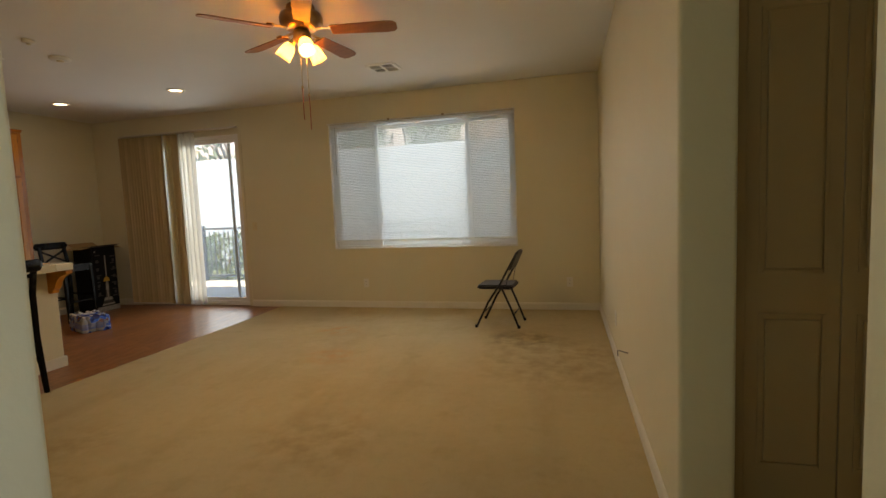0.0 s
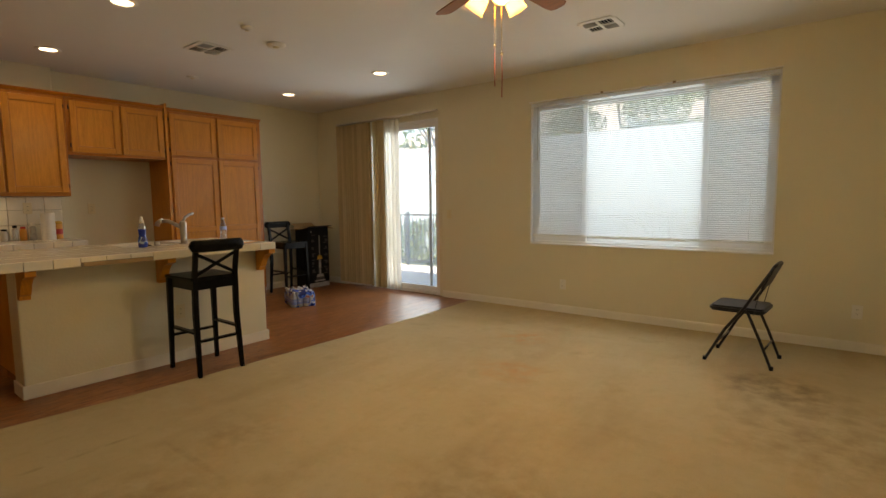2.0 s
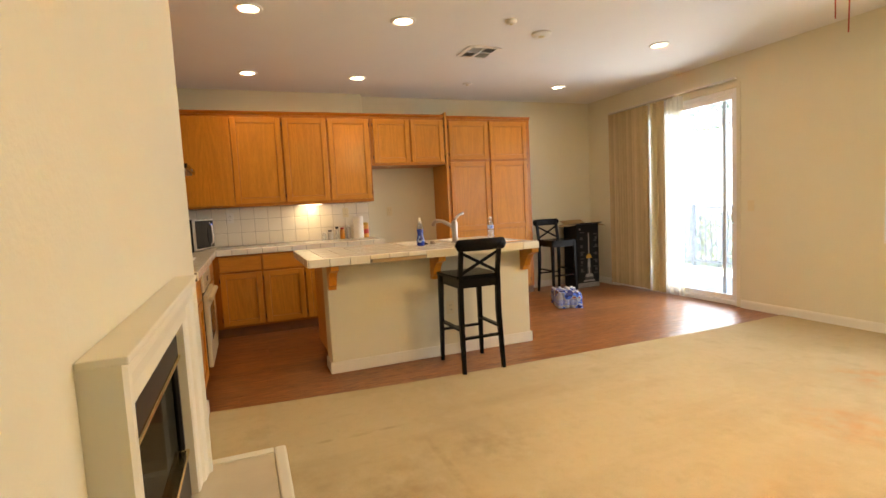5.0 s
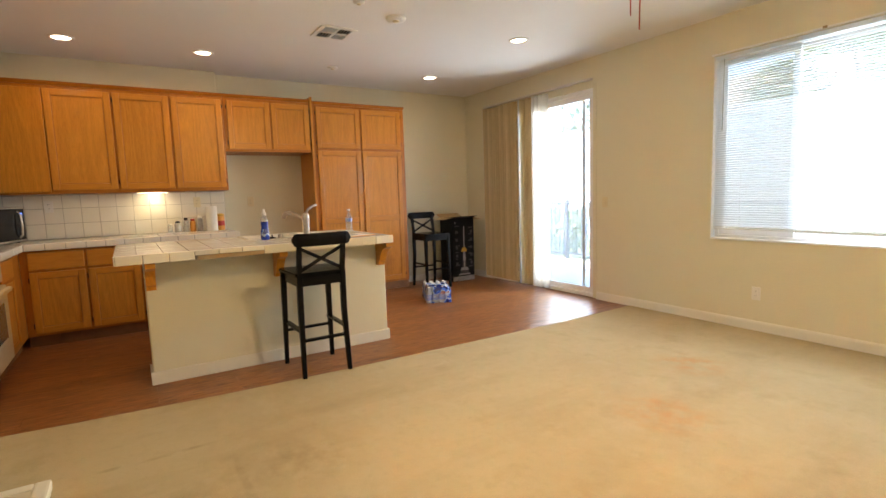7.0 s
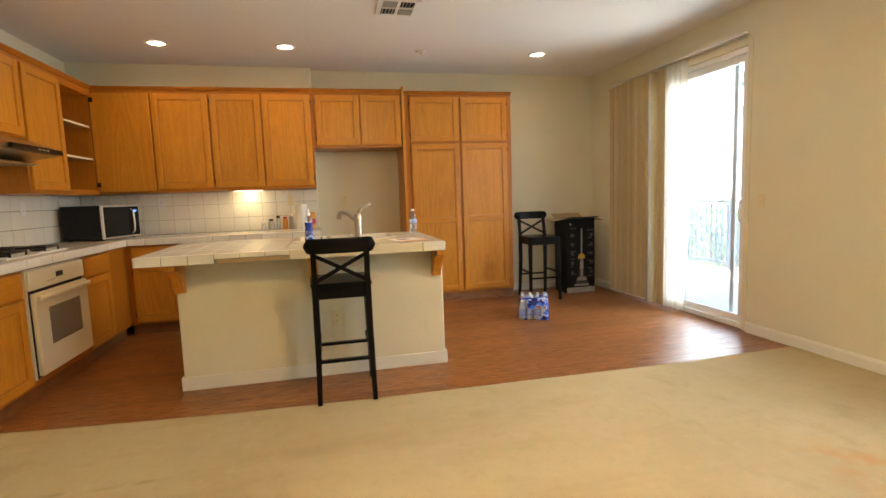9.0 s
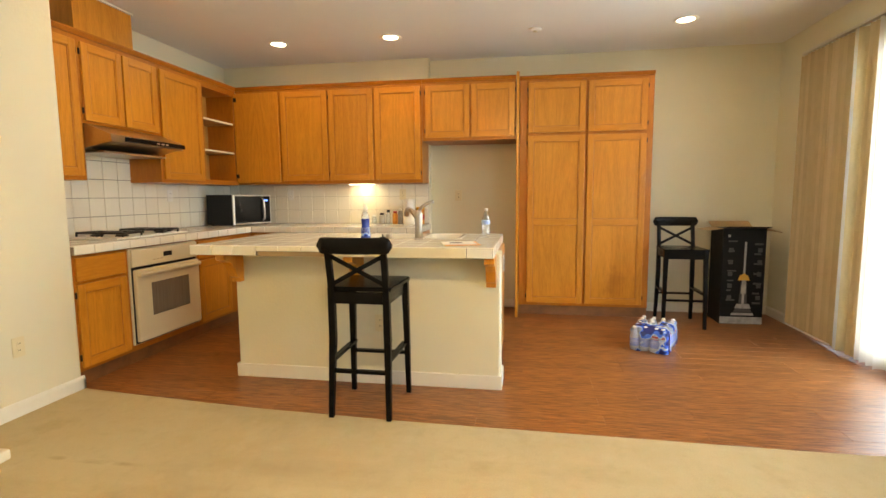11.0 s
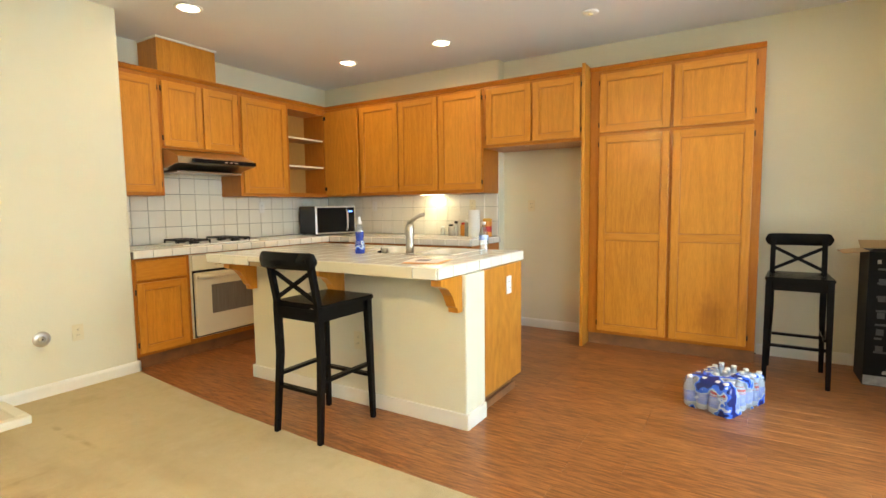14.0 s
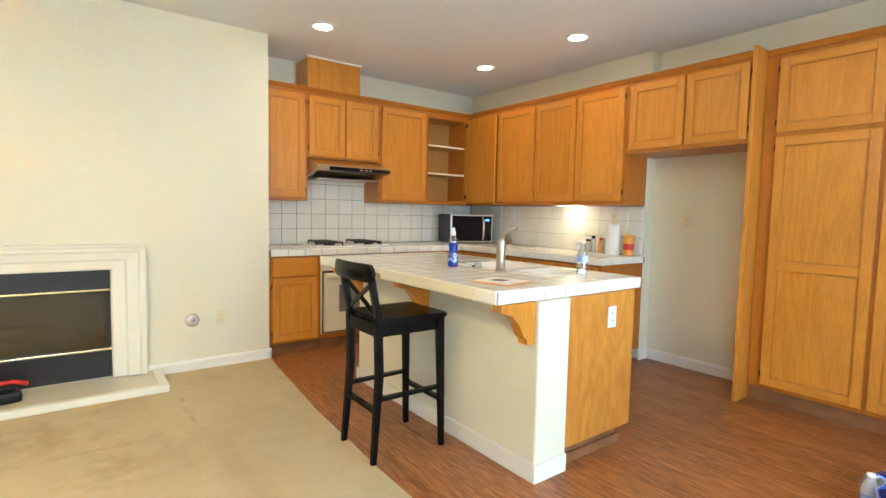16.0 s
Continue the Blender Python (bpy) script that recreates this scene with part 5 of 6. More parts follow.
sink = thing("sink", "white enamel double basin sink set in the island", "sink")
bm = bmesh.new()
ym = (SKY0 + SKY1) / 2 + 0.08
for a, b in ((SKY0 + 0.004, ym - 0.012), (ym + 0.012, SKY1 - 0.004)):
    lo = rounded(rect(SKX0 + 0.05, SKX1 - 0.05, a + 0.04, b - 0.04), 0.05, {0, 1, 2, 3})
    hi = rounded(rect(SKX0 + 0.025, SKX1 - 0.025, a + 0.018, b - 0.018), 0.06, {0, 1, 2, 3})
    out_ = rounded(rect(SKX0 - 0.010, SKX1 + 0.010, a - 0.012, b + 0.012), 0.03, {0, 1, 2, 3})
    n = len(lo)
    r0 = [bm.verts.new((x, y, CZ - 0.17)) for x, y in lo]
    r1 = [bm.verts.new((x, y, CZ + 0.006)) for x, y in hi]
    r2 = [bm.verts.new((x, y, CZ + 0.007)) for x, y in out_]
    r3 = [bm.verts.new((x, y, CZ + 0.0005)) for x, y in out_]
    bm.faces.new(r0)
    for p, q in ((r0, r1), (r1, r2), (r2, r3)):
        for k in range(n):
            bm.faces.new((p[k], p[(k + 1) % n], q[(k + 1) % n], q[k])).smooth = True
part("basin", bm, M_TILE, sink)
faucet = thing("faucet", "brushed steel single-lever kitchen faucet", "faucet", pose(-4.548, 2.94, CZ))
part("base_ring", turned(bmesh.new(), [(0.036, 0.0005), (0.036, 0.006), (0.030, 0.011), (0.0, 0.011)], 20), M_STEEL, faucet)
part("spout_body", turned(bmesh.new(), [(0.027, 0.011), (0.026, 0.06), (0.027, 0.12), (0.030, 0.155), (0.029, 0.185), (0.020, 0.202), (0.0, 0.208)], 20), M_STEEL, faucet)
part("spout", tube(bmesh.new(), [(0, 0, 0.135), (-0.055, -0.04, 0.172), (-0.105, -0.073, 0.20), (-0.150, -0.105, 0.205)], 0.017, 12), M_STEEL, faucet)
part("spray_head", tube(bmesh.new(), [(-0.150, -0.105, 0.205), (-0.172, -0.12, 0.200), (-0.188, -0.131, 0.186), (-0.195, -0.136, 0.160)], 0.021, 12), M_STEEL, faucet)
part("lever", tube(bmesh.new(), [(0, 0, 0.195), (-0.006, 0.025, 0.232), (-0.015, 0.07, 0.258), (-0.02, 0.105, 0.268)], 0.012, 8), M_STEEL, faucet)
stopper = thing("soap_dispenser", "small chrome dispenser stub beside the faucet", "dispenser", pose(-4.56, 2.72, CZ))
part("cap", turned(bmesh.new(), [(0.022, 0.0005), (0.023, 0.03), (0.018, 0.036), (0, 0.037)], 16), M_STEEL, stopper)
plug = single("sink_plug", turned(bmesh.new(), [(0.028, 0.0005), (0.03, 0.006), (0.02, 0.012), (0.006, 0.014), (0.006, 0.03), (0, 0.031)], 16), M_BLACK_P, "black rubber sink plug", "plug", pose(-4.60, 2.66, CZ))

# ---- small things on the worktops ----
spray = thing("soap_bottle", "blue dish soap bottle with a clear cap", "bottle", pose(-4.47, 2.575, CZ))
bm = turned(bmesh.new(), [(0.0, 0.001), (0.030, 0.001), (0.034, 0.01), (0.034, 0.06), (0.026, 0.10), (0.029, 0.135), (0.030, 0.150), (0.0, 0.150)], 18)
part("bottle_body", bm, M_BLUE, spray)
part("empty_top", turned(bmesh.new(), [(0.0302, 0.1505), (0.030, 0.165), (0.022, 0.19), (0.014, 0.20), (0.0, 0.20)], 18, caps=False), M_PET, spray, "clear empty top of the bottle")
part("label", turned(bmesh.new(), [(0.0346, 0.03), (0.0348, 0.055), (0.030, 0.09)], 18, caps=False), M_FILM, spray, "blue and white printed label")
part("cap", turned(bmesh.new(), [(0.013, 0.2005), (0.016, 0.205), (0.016, 0.225), (0.010, 0.23), (0.010, 0.25), (0, 0.252)], 14), M_WHITE, spray)


def water_bottle(m, label="clear plastic water bottle with a blue label", group="", label_mat=None):
    t = thing("water_bottle", label, "bottle", m, group)
    bm = turned(bmesh.new(), [(0.0, 0.002), (0.026, 0.001), (0.031, 0.008), (0.031, 0.05), (0.028, 0.06), (0.031, 0.07), (0.031, 0.12), (0.028, 0.14), (0.018, 0.175), (0.012, 0.185), (0.012, 0.20)], 16)
    part("bottle_body", bm, M_PET, t)
    part("label", turned(bmesh.new(), [(0.0316, 0.098), (0.0318, 0.102), (0.0316, 0.128), (0.0302, 0.130)], 16, caps=False), label_mat or M_PALELABEL, t, "blue and white printed label")
    part("cap", turned(bmesh.new(), [(0.0142, 0.196), (0.0145, 0.212), (0.012, 0.2145), (0.0, 0.215)], 14), M_WHITE, t)
    return t


water_bottle(pose(-4.72, 3.40, CZ))
paper = thing("flyer", "printed flyer lying on an orange folder", "paper", pose(-4.24, 3.27, CZ + 0.001, 0, 0, 14))
part("folder", box(bmesh.new(), -0.12, 0.12, -0.10, 0.12, 0.0003, 0.003, 0.001), M_ORANGE, paper, "orange folder")
part("sheet", box(bmesh.new(), -0.11, 0.09, -0.11, 0.10, 0.0035, 0.005), M_PAPER, paper)
part("print_block", box(bmesh.new(), -0.06, 0.02, -0.06, 0.02, 0.0052, 0.0056), M_GREYPRINT, paper, "grey printed block")

cook = thing("gas_cooktop", "white gas cooktop with four black burner grates", "cooktop", pose(-4.70, 0.50, CZ))
part("cook_base", box(bmesh.new(), -0.40, 0.38, -0.25, 0.22, 0.0005, 0.012, 0.005), M_WHITE, cook)
for bx in (-0.22, 0.20):
    for by in (-0.12, 0.10):
        g = part("burner", turned(bmesh.new(), [(0.045, 0.012), (0.045, 0.022), (0.03, 0.027), (0, 0.028)], 16, at=(bx, by, 0)), M_BLACK_M, cook)
        bm = bmesh.new()
        for k in range(4):
            a = radians(45 + 90 * k)
            bar(bm, (bx + 0.035 * math.cos(a), by + 0.035 * math.sin(a), 0.042), (bx + 0.13 * math.cos(a), by + 0.13 * math.sin(a), 0.042), 0.013, 0.015, 0.002)
            box(bm, bx + 0.13 * math.cos(a) - 0.005, bx + 0.13 * math.cos(a) + 0.005, by + 0.13 * math.sin(a) - 0.005, by + 0.13 * math.sin(a) + 0.005, 0.012, 0.046)
        ring_pts = [(bx + 0.092 * sx, by + 0.092 * sy, 0.041) for sx, sy in ((-1, -1), (1, -1), (1, 1), (-1, 1), (-1, -1))]
        for p, q in zip(ring_pts, ring_pts[1:]):
            bar(bm, p, q, 0.013, 0.015, 0.002)
        part("grate", bm, M_BLACK_M, cook)
for k in range(2):
    part("knob", turned(bmesh.new(), [(0.02, 0.012), (0.019, 0.03), (0.012, 0.034), (0, 0.035)], 14, at=(-0.36, -0.06 + 0.13 * k, 0)), M_BLACK_P, cook)
knob = single("timer_knob", turned(bmesh.new(), [(0.02, 0.0005), (0.024, 0.01), (0.022, 0.05), (0.012, 0.055), (0, 0.056)], 16), M_BLACK_P, "small round black knob on the worktop", "knob", pose(-3.95, 0.42, CZ))

mw = thing("microwave", "black and steel countertop microwave with a lit clock", "microwave", pose(-5.935, 0.645, CZ, 0, 0, 163.5))
part("casing", box(bmesh.new(), 0.0, 0.52, 0.012, 0.40, 0.012, 0.335, 0.006), M_BLACK_P, mw)
fr = part("front_bezel", box(bmesh.new(), 0.0, 0.52, -0.012, 0.0115, 0.014, 0.333, 0.006), M_SILVER, mw)
part("door_glass", box(bmesh.new(), 0.016, 0.397, -0.0155, -0.0125, 0.030, 0.318, 0.003), M_DARKGLASS, fr)
part("control_strip", box(bmesh.new(), 0.40, 0.506, -0.0155, -0.0125, 0.030, 0.318, 0.003), M_DARKGLASS, fr)
part("clock", box(bmesh.new(), 0.425, 0.475, -0.0165, -0.0157, 0.262, 0.282), M_SCREEN, fr, "lit blue clock")
part("door_handle", tube(bmesh.new(), [(0.395, -0.014, 0.05), (0.395, -0.04, 0.075), (0.395, -0.045, 0.17), (0.395, -0.04, 0.265), (0.395, -0.014, 0.295)], 0.009, 8), M_SILVER, fr)
for x, y in ((0.04, 0.04), (0.48, 0.04), (0.04, 0.36), (0.48, 0.36)):
    part("foot", turned(bmesh.new(), [(0.014, 0.0005), (0.014, 0.0125)], 10, at=(x, y, 0)), M_BLACK_P, mw)

towel = thing("paper_towel_roll", "white paper towel roll standing by the alcove", "paper towel", pose(-6.40, 2.435, CZ))
part("roll", turned(bmesh.new(), [(0.020, 0.0005), (0.060, 0.0005), (0.0605, 0.005), (0.0605, 0.27), (0.058, 0.275), (0.020, 0.275)], 24), M_PAPER, towel)
part("core", turned(bmesh.new(), [(0.0195, 0.001), (0.0195, 0.276), (0.017, 0.276), (0.017, 0.001)], 14), M_KRAFT, towel)
canister = thing("wipes_canister", "orange and yellow cleaning wipes canister", "canister", pose(-6.50, 2.535, CZ))
part("canister_body", turned(bmesh.new(), [(0.0, 0.001), (0.046, 0.001), (0.047, 0.01), (0.047, 0.15), (0.044, 0.156), (0, 0.156)], 20), M_ORANGE, canister)
part("lid", turned(bmesh.new(), [(0.0475, 0.1565), (0.0475, 0.18), (0.03, 0.188), (0, 0.189)], 20), M_YELLOW, canister, "yellow lid")
part("label_band", turned(bmesh.new(), [(0.0474, 0.05), (0.0477, 0.055), (0.0477, 0.10), (0.0474, 0.105)], 20, caps=False), M_RED, canister, "red printed band")
for k, (x, y, r, h, mt, cm, lab) in enumerate((
        (-6.46, 2.02, 0.026, 0.10, M_PET, M_WHITE, "small clear spice bottle"), (-6.50, 2.10, 0.034, 0.12, M_STEEL, M_BLACK_P, "brushed metal jar with a dark lid"),
        (-6.47, 2.18, 0.026, 0.155, M_PET, M_BLACK_P, "clear pepper mill bottle"), (-6.50, 2.25, 0.030, 0.14, M_ORANGE, M_RED, "orange seasoning jar with a red cap"),
        (-6.46, 2.32, 0.028, 0.17, M_PALEPRINT, M_WHITE, "pale seasoning bottle"))):
    t = thing("jar", lab + " beside the paper towels", "jar", pose(x, y, CZ), "jars by the backsplash")
    part("jar_body", turned(bmesh.new(), [(0, 0.001), (r, 0.001), (r * 1.03, h * 0.1), (r, h * 0.75), (r * 0.7, h * 0.86), (0, h * 0.86)], 16), mt, t)
    part("cap", turned(bmesh.new(), [(r * 0.72, h * 0.862), (r * 0.72, h), (r * 0.5, h * 1.02), (0, h * 1.02)], 14), cm, t)

# ---- stools ----
stool = thing("bar_stool", "black wooden bar stool with crossed back at the island", "stool", pose(-3.905, 2.775, 0, 0, 0, 0), "black bar stools")
bm = bmesh.new()
prism(bm, rounded([(-0.235, -0.20), (0.185, -0.185), (0.185, 0.185), (-0.235, 0.20)], 0.035, {0, 3}), 0.722, 0.748)
bmesh.ops.bevel(bm, geom=[e for e in bm.edges if abs(e.verts[0].co.z - e.verts[1].co.z) < 1e-6], offset=0.006, segments=2, affect="EDGES")
part("seat", bm, M_BLACK, stool, "glossy worn black seat")
for y in (-0.158, 0.158):
    bm = bmesh.new()
    tapered(bm, (0.212, y * 1.07, 0.0), (0.178, y * 1.01, 0.45), 0.029, 0.039)
    tapered(bm, (0.178, y * 1.01, 0.448), (0.187, y, 0.742), 0.039, 0.038)
    bar(bm, (0.185, y, 0.735), (0.235, y, 0.99), 0.034, 0.030)
    part("back_leg", bm, M_BLACK, stool)
for y in (-0.172, 0.172):
    bm = tapered(bmesh.new(), (-0.209, y * 1.06, 0.0), (-0.19, y, 0.722), 0.029, 0.042)
    part("front_leg", bm, M_BLACK, stool)
part("apron", box(bmesh.new(), -0.185, 0.18, -0.175, -0.155, 0.655, 0.7215, 0.002), M_BLACK, stool)
part("apron", box(bmesh.new(), -0.185, 0.18, 0.155, 0.175, 0.655, 0.7215, 0.002), M_BLACK, stool)
part("apron", box(bmesh.new(), -0.205, -0.185, -0.16, 0.16, 0.655, 0.7215, 0.002), M_BLACK, stool)
part("apron", box(bmesh.new(), 0.18, 0.20, -0.15, 0.15, 0.655, 0.7215, 0.002), M_BLACK, stool)
for y in (-0.165, 0.165):
    part("side_rung", bar(bmesh.new(), (-0.195, y, 0.33), (0.182, y * 0.97, 0.33), 0.036, 0.018), M_BLACK, stool)
part("back_rung", bar(bmesh.new(), (0.188, -0.155, 0.265), (0.188, 0.155, 0.265), 0.036, 0.018), M_BLACK, stool)
part("front_rung", bar(bmesh.new(), (-0.198, -0.17, 0.265), (-0.198, 0.17, 0.265), 0.036, 0.018), M_BLACK, stool)
for s in (-1, 1):
    part("cross_slat", bar(bmesh.new(), (0.193, -s * 0.15, 0.765), (0.222 + 0.004 * s, s * 0.15, 0.925), 0.024, 0.012, up=(1, 0, 0)), M_BLACK, stool)
bm = bmesh.new()
rings = []
for k in range(25):
    y = -0.21 + 0.42 * k / 24
    bow = 0.025 * (1 - (y / 0.21) ** 2)
    over = max(0.0, abs(y) - 0.178) / 0.0325
    h = 0.045 * math.sqrt(max(0.0, 1 - over * over))
    rings.append([bm.verts.new((0.232 + bow + a, y, 0.985 + b * h)) for a, b in ((0.0, -0.86), (0.004, -1), (0.018, -1), (0.022, -0.86), (0.022, 0.86), (0.018, 1), (0.004, 1), (0.0, 0.86))])
for a, b in zip(rings, rings[1:]):
    for k in range(8):
        bm.faces.new((a[k], a[(k + 1) % 8], b[(k + 1) % 8], b[k])).smooth = True
bm.faces.new(rings[0][::-1])
bm.faces.new(rings[-1])
bmesh.ops.recalc_face_normals(bm, faces=bm.faces[:])
part("top_rail", bm, M_BLACK, stool, "curved black top rail")
s2 = copy_thing(stool, pose(-6.205, 5.16, -0.006, 0, 0, 178))
tagged(s2, "black wooden bar stool with a crossed back beside the carton")

# ---- vacuum carton ----
carton = thing("vacuum_carton", "tall black printed vacuum cleaner carton with open flaps", "box", pose(-6.245, 5.55, -0.006, 0, 0, 91))
part("carton_body", box(bmesh.new(), 0.0, 0.385, 0.0, 0.31, 0.0, 0.925, 0.004), M_CARD, carton)
part("white_band", box(bmesh.new(), 0.002, 0.383, -0.0015, -0.0003, 0.005, 0.072), M_PALEPRINT, carton, "white printed band")
bm = bmesh.new()
join(bm, box(bmesh.new(), 0.0, 0.385, -0.10, 0.0, 0.0, 0.004), pose(0, 0, 0.926, -12))
part("front_flap", bm, M_CARD, carton)
bm = bmesh.new()
join(bm, box(bmesh.new(), 0.0, 0.385, 0.0, 0.12, 0.0, 0.004), pose(0, 0.30, 0.926, 25))
part("back_flap", bm, M_KRAFT, carton, "tan inside of a flap")
bm = bmesh.new()
join(bm, box(bmesh.new(), -0.14, 0.0, 0.0, 0.30, 0.0, 0.004), pose(0, 0, 0.926, 0, -8))
part("side_flap", bm, M_KRAFT, carton)
bm = bmesh.new()
join(bm, box(bmesh.new(), 0.0, 0.14, 0.0, 0.30, 0.0, 0.004), pose(0.385, 0, 0.926, 0, 16))
part("side_flap", bm, M_KRAFT, carton)
V = lambda pts, mat, nm, d=0.0022: part(nm, prism(bmesh.new(), pts, -d, -0.0004, "y"), mat, carton)
V([(0.195, 0.44), (0.212, 0.44), (0.215, 0.80), (0.196, 0.80)], M_PALEPRINT, "printed_wand")
V([(0.18, 0.30), (0.228, 0.30), (0.222, 0.44), (0.188, 0.44)], M_PALEPRINT, "printed_canister")
V([(0.150, 0.43), (0.255, 0.43), (0.24, 0.475), (0.205, 0.50), (0.165, 0.475)], M_YELLOW, "printed_yellow_cap", 0.0026)
V([(0.165, 0.17), (0.24, 0.17), (0.232, 0.41), (0.178, 0.41)], M_GREYPRINT, "printed_canister", 0.0018)
V([(0.192, 0.18), (0.214, 0.18), (0.214, 0.42), (0.192, 0.42)], M_PALEPRINT, "printed_cyclone", 0.0028)
V([(0.13, 0.155), (0.28, 0.155), (0.26, 0.20), (0.15, 0.20)], M_PALEPRINT, "printed_motor", 0.0031)
V([(0.10, 0.088), (0.305, 0.088), (0.298, 0.112), (0.108, 0.112)], M_PALEPRINT, "printed_floor_head", 0.0024)
V([(0.12, 0.118), (0.29, 0.118), (0.275, 0.15), (0.135, 0.15)], M_GREYPRINT, "printed_floor_head", 0.0027)
for k in range(7):
    z = 0.80 - k * 0.095
    V([(0.05, z), (0.13 - 0.02 * (k % 3), z), (0.13 - 0.02 * (k % 3), z + 0.014), (0.05, z + 0.014)], M_GREYPRINT, "print_bar", 0.0012)
    V([(0.285, z - 0.03), (0.36 - 0.015 * (k % 2), z - 0.03), (0.36 - 0.015 * (k % 2), z - 0.012), (0.285, z - 0.012)], M_GREYPRINT, "print_bar", 0.0012)
for k in range(5):
    z = 0.70 - k * 0.115
    for x in (0.058, 0.315):
        V([(x, z), (x + 0.040, z), (x + 0.040, z + 0.042), (x, z + 0.042)], M_GREYPRINT, "print_picture", 0.0016)
V([(0.045, 0.845), (0.065, 0.845), (0.065, 0.87), (0.045, 0.87)], M_PALEPRINT, "print_mark", 0.0012)

# ---- shrink-wrapped water bottles ----
pack = thing("water_pack", "shrink-wrapped pack of small water bottles in blue printed film", "water pack", pose(-5.41, 4.75, -0.006, 0, 0, -24) @ Matrix.Diagonal((1.2, 1.15, 1.0, 1.0)))
proto = [turned(bmesh.new(), [(0.0, 0.002), (0.026, 0.001), (0.031, 0.008), (0.031, 0.115), (0.027, 0.135), (0.015, 0.165), (0.012, 0.175), (0.012, 0.182)], 12)]
b_me = mesh_of("bottle", proto[0], M_PETW)
c_me = mesh_of("cap", turned(bmesh.new(), [(0.0142, 0.176), (0.0145, 0.192), (0.011, 0.195), (0.0, 0.1955)], 10), M_WHITE)
l_me = mesh_of("label", turned(bmesh.new(), [(0.0314, 0.035), (0.0316, 0.04), (0.0316, 0.10), (0.0314, 0.105)], 12, caps=False), M_LABEL)
r_me = mesh_of("label", turned(bmesh.new(), [(0.0314, 0.095), (0.0316, 0.10), (0.030, 0.125), (0.022, 0.148)], 12, caps=False), M_RED)
for i in range(6):
    for j in range(4):
        m = pose(-0.16 + 0.064 * i, -0.096 + 0.064 * j, 0.001, random.uniform(-4, 4), random.uniform(-4, 4))
        bt = piece("bottle", b_me, pack, m)
        piece("cap", c_me, bt, Matrix())
        piece("label", l_me, bt, Matrix())
        if j >= 2 and i in (1, 3, 5):
            piece("label", r_me, bt, Matrix())
bm = bmesh.new()
outline = rounded(rect(-0.196, 0.196, -0.132, 0.132), 0.03, {0, 1, 2, 3}, 4)
levels = [(1.0, 0.002), (1.005, 0.06), (1.0, 0.125), (0.985, 0.150), (0.95, 0.176), (0.80, 0.193), (0.35, 0.199)]
loops = [[bm.verts.new((x * s + random.uniform(-0.002, 0.002), y * s + random.uniform(-0.002, 0.002), z)) for x, y in outline] for s, z in levels]
n = len(outline)
for a, b in zip(loops, loops[1:]):
    for k in range(n):
        x = (a[k].co.x + a[(k + 1) % n].co.x) / 2
        if x > -0.15:
            bm.faces.new((a[k], a[(k + 1) % n], b[(k + 1) % n], b[k])).smooth = True
part("printed_wrap", bm, M_FILM, pack, "blue and white printed plastic film")

# ---- folding chair ----
fold = thing("folding_chair", "black steel folding chair with a padded seat", "chair", pose(-0.53, 5.43, 0, 0, 0, -4))
for y in (-0.205, 0.205):
    part("front_leg", tube(bmesh.new(), [(-0.235, y, 0.002), (-0.10, y, 0.27), (0.03, y, 0.46), (0.14, y, 0.66), (0.185, y * 0.97, 0.74), (0.20, y * 0.85, 0.775)], 0.0115, 8), M_BLACK_M, fold)
    part("rear_leg", tube(bmesh.new(), [(0.215, y * 0.9, 0.002), (0.13, y * 0.9, 0.22), (0.04, y * 0.9, 0.43)], 0.011, 8), M_BLACK_M, fold)
    part("strut", bar(bmesh.new(), (0.085, y * 0.93, 0.40), (0.125, y * 0.93, 0.60), 0.016, 0.005), M_BLACK_M, fold)
    for x in (-0.235, 0.215):
        part("foot_cap", turned(bmesh.new(), [(0.015, 0.0), (0.015, 0.028), (0.012, 0.03)], 10, at=(x, y if x < 0 else y * 0.9, 0)), M_BLACK_P, fold)
part("top_bar", tube(bmesh.new(), [(0.20, -0.175, 0.775), (0.208, -0.09, 0.79), (0.21, 0.0, 0.795), (0.208, 0.09, 0.79), (0.20, 0.175, 0.775)], 0.0115, 8), M_BLACK_M, fold)
part("front_stretcher", tube(bmesh.new(), [(-0.155, -0.205, 0.16), (-0.155, 0.205, 0.16)], 0.008, 8), M_BLACK_M, fold)
part("rear_stretcher", tube(bmesh.new(), [(0.16, -0.185, 0.14), (0.16, 0.185, 0.14)], 0.008, 8), M_BLACK_M, fold)
bm = prism(bmesh.new(), rounded(rect(-0.225, 0.16, -0.192, 0.192), 0.05, {0, 1, 2, 3}), 0.405, 0.45)
bmesh.ops.bevel(bm, geom=[e for e in bm.edges if abs(e.verts[0].co.z - e.verts[1].co.z) < 1e-6], offset=0.014, segments=3, affect="EDGES")
part("seat_pad", bm, M_VINYL, fold, "padded black vinyl seat")
bm = bmesh.new()
join(bm, box(bmesh.new(), -0.007, 0.007, -0.185, 0.185, -0.095, 0.095, 0.006), pose(0.168, 0, 0.69, 0, 24))
part("back_panel", bm, M_VINYL, fold)
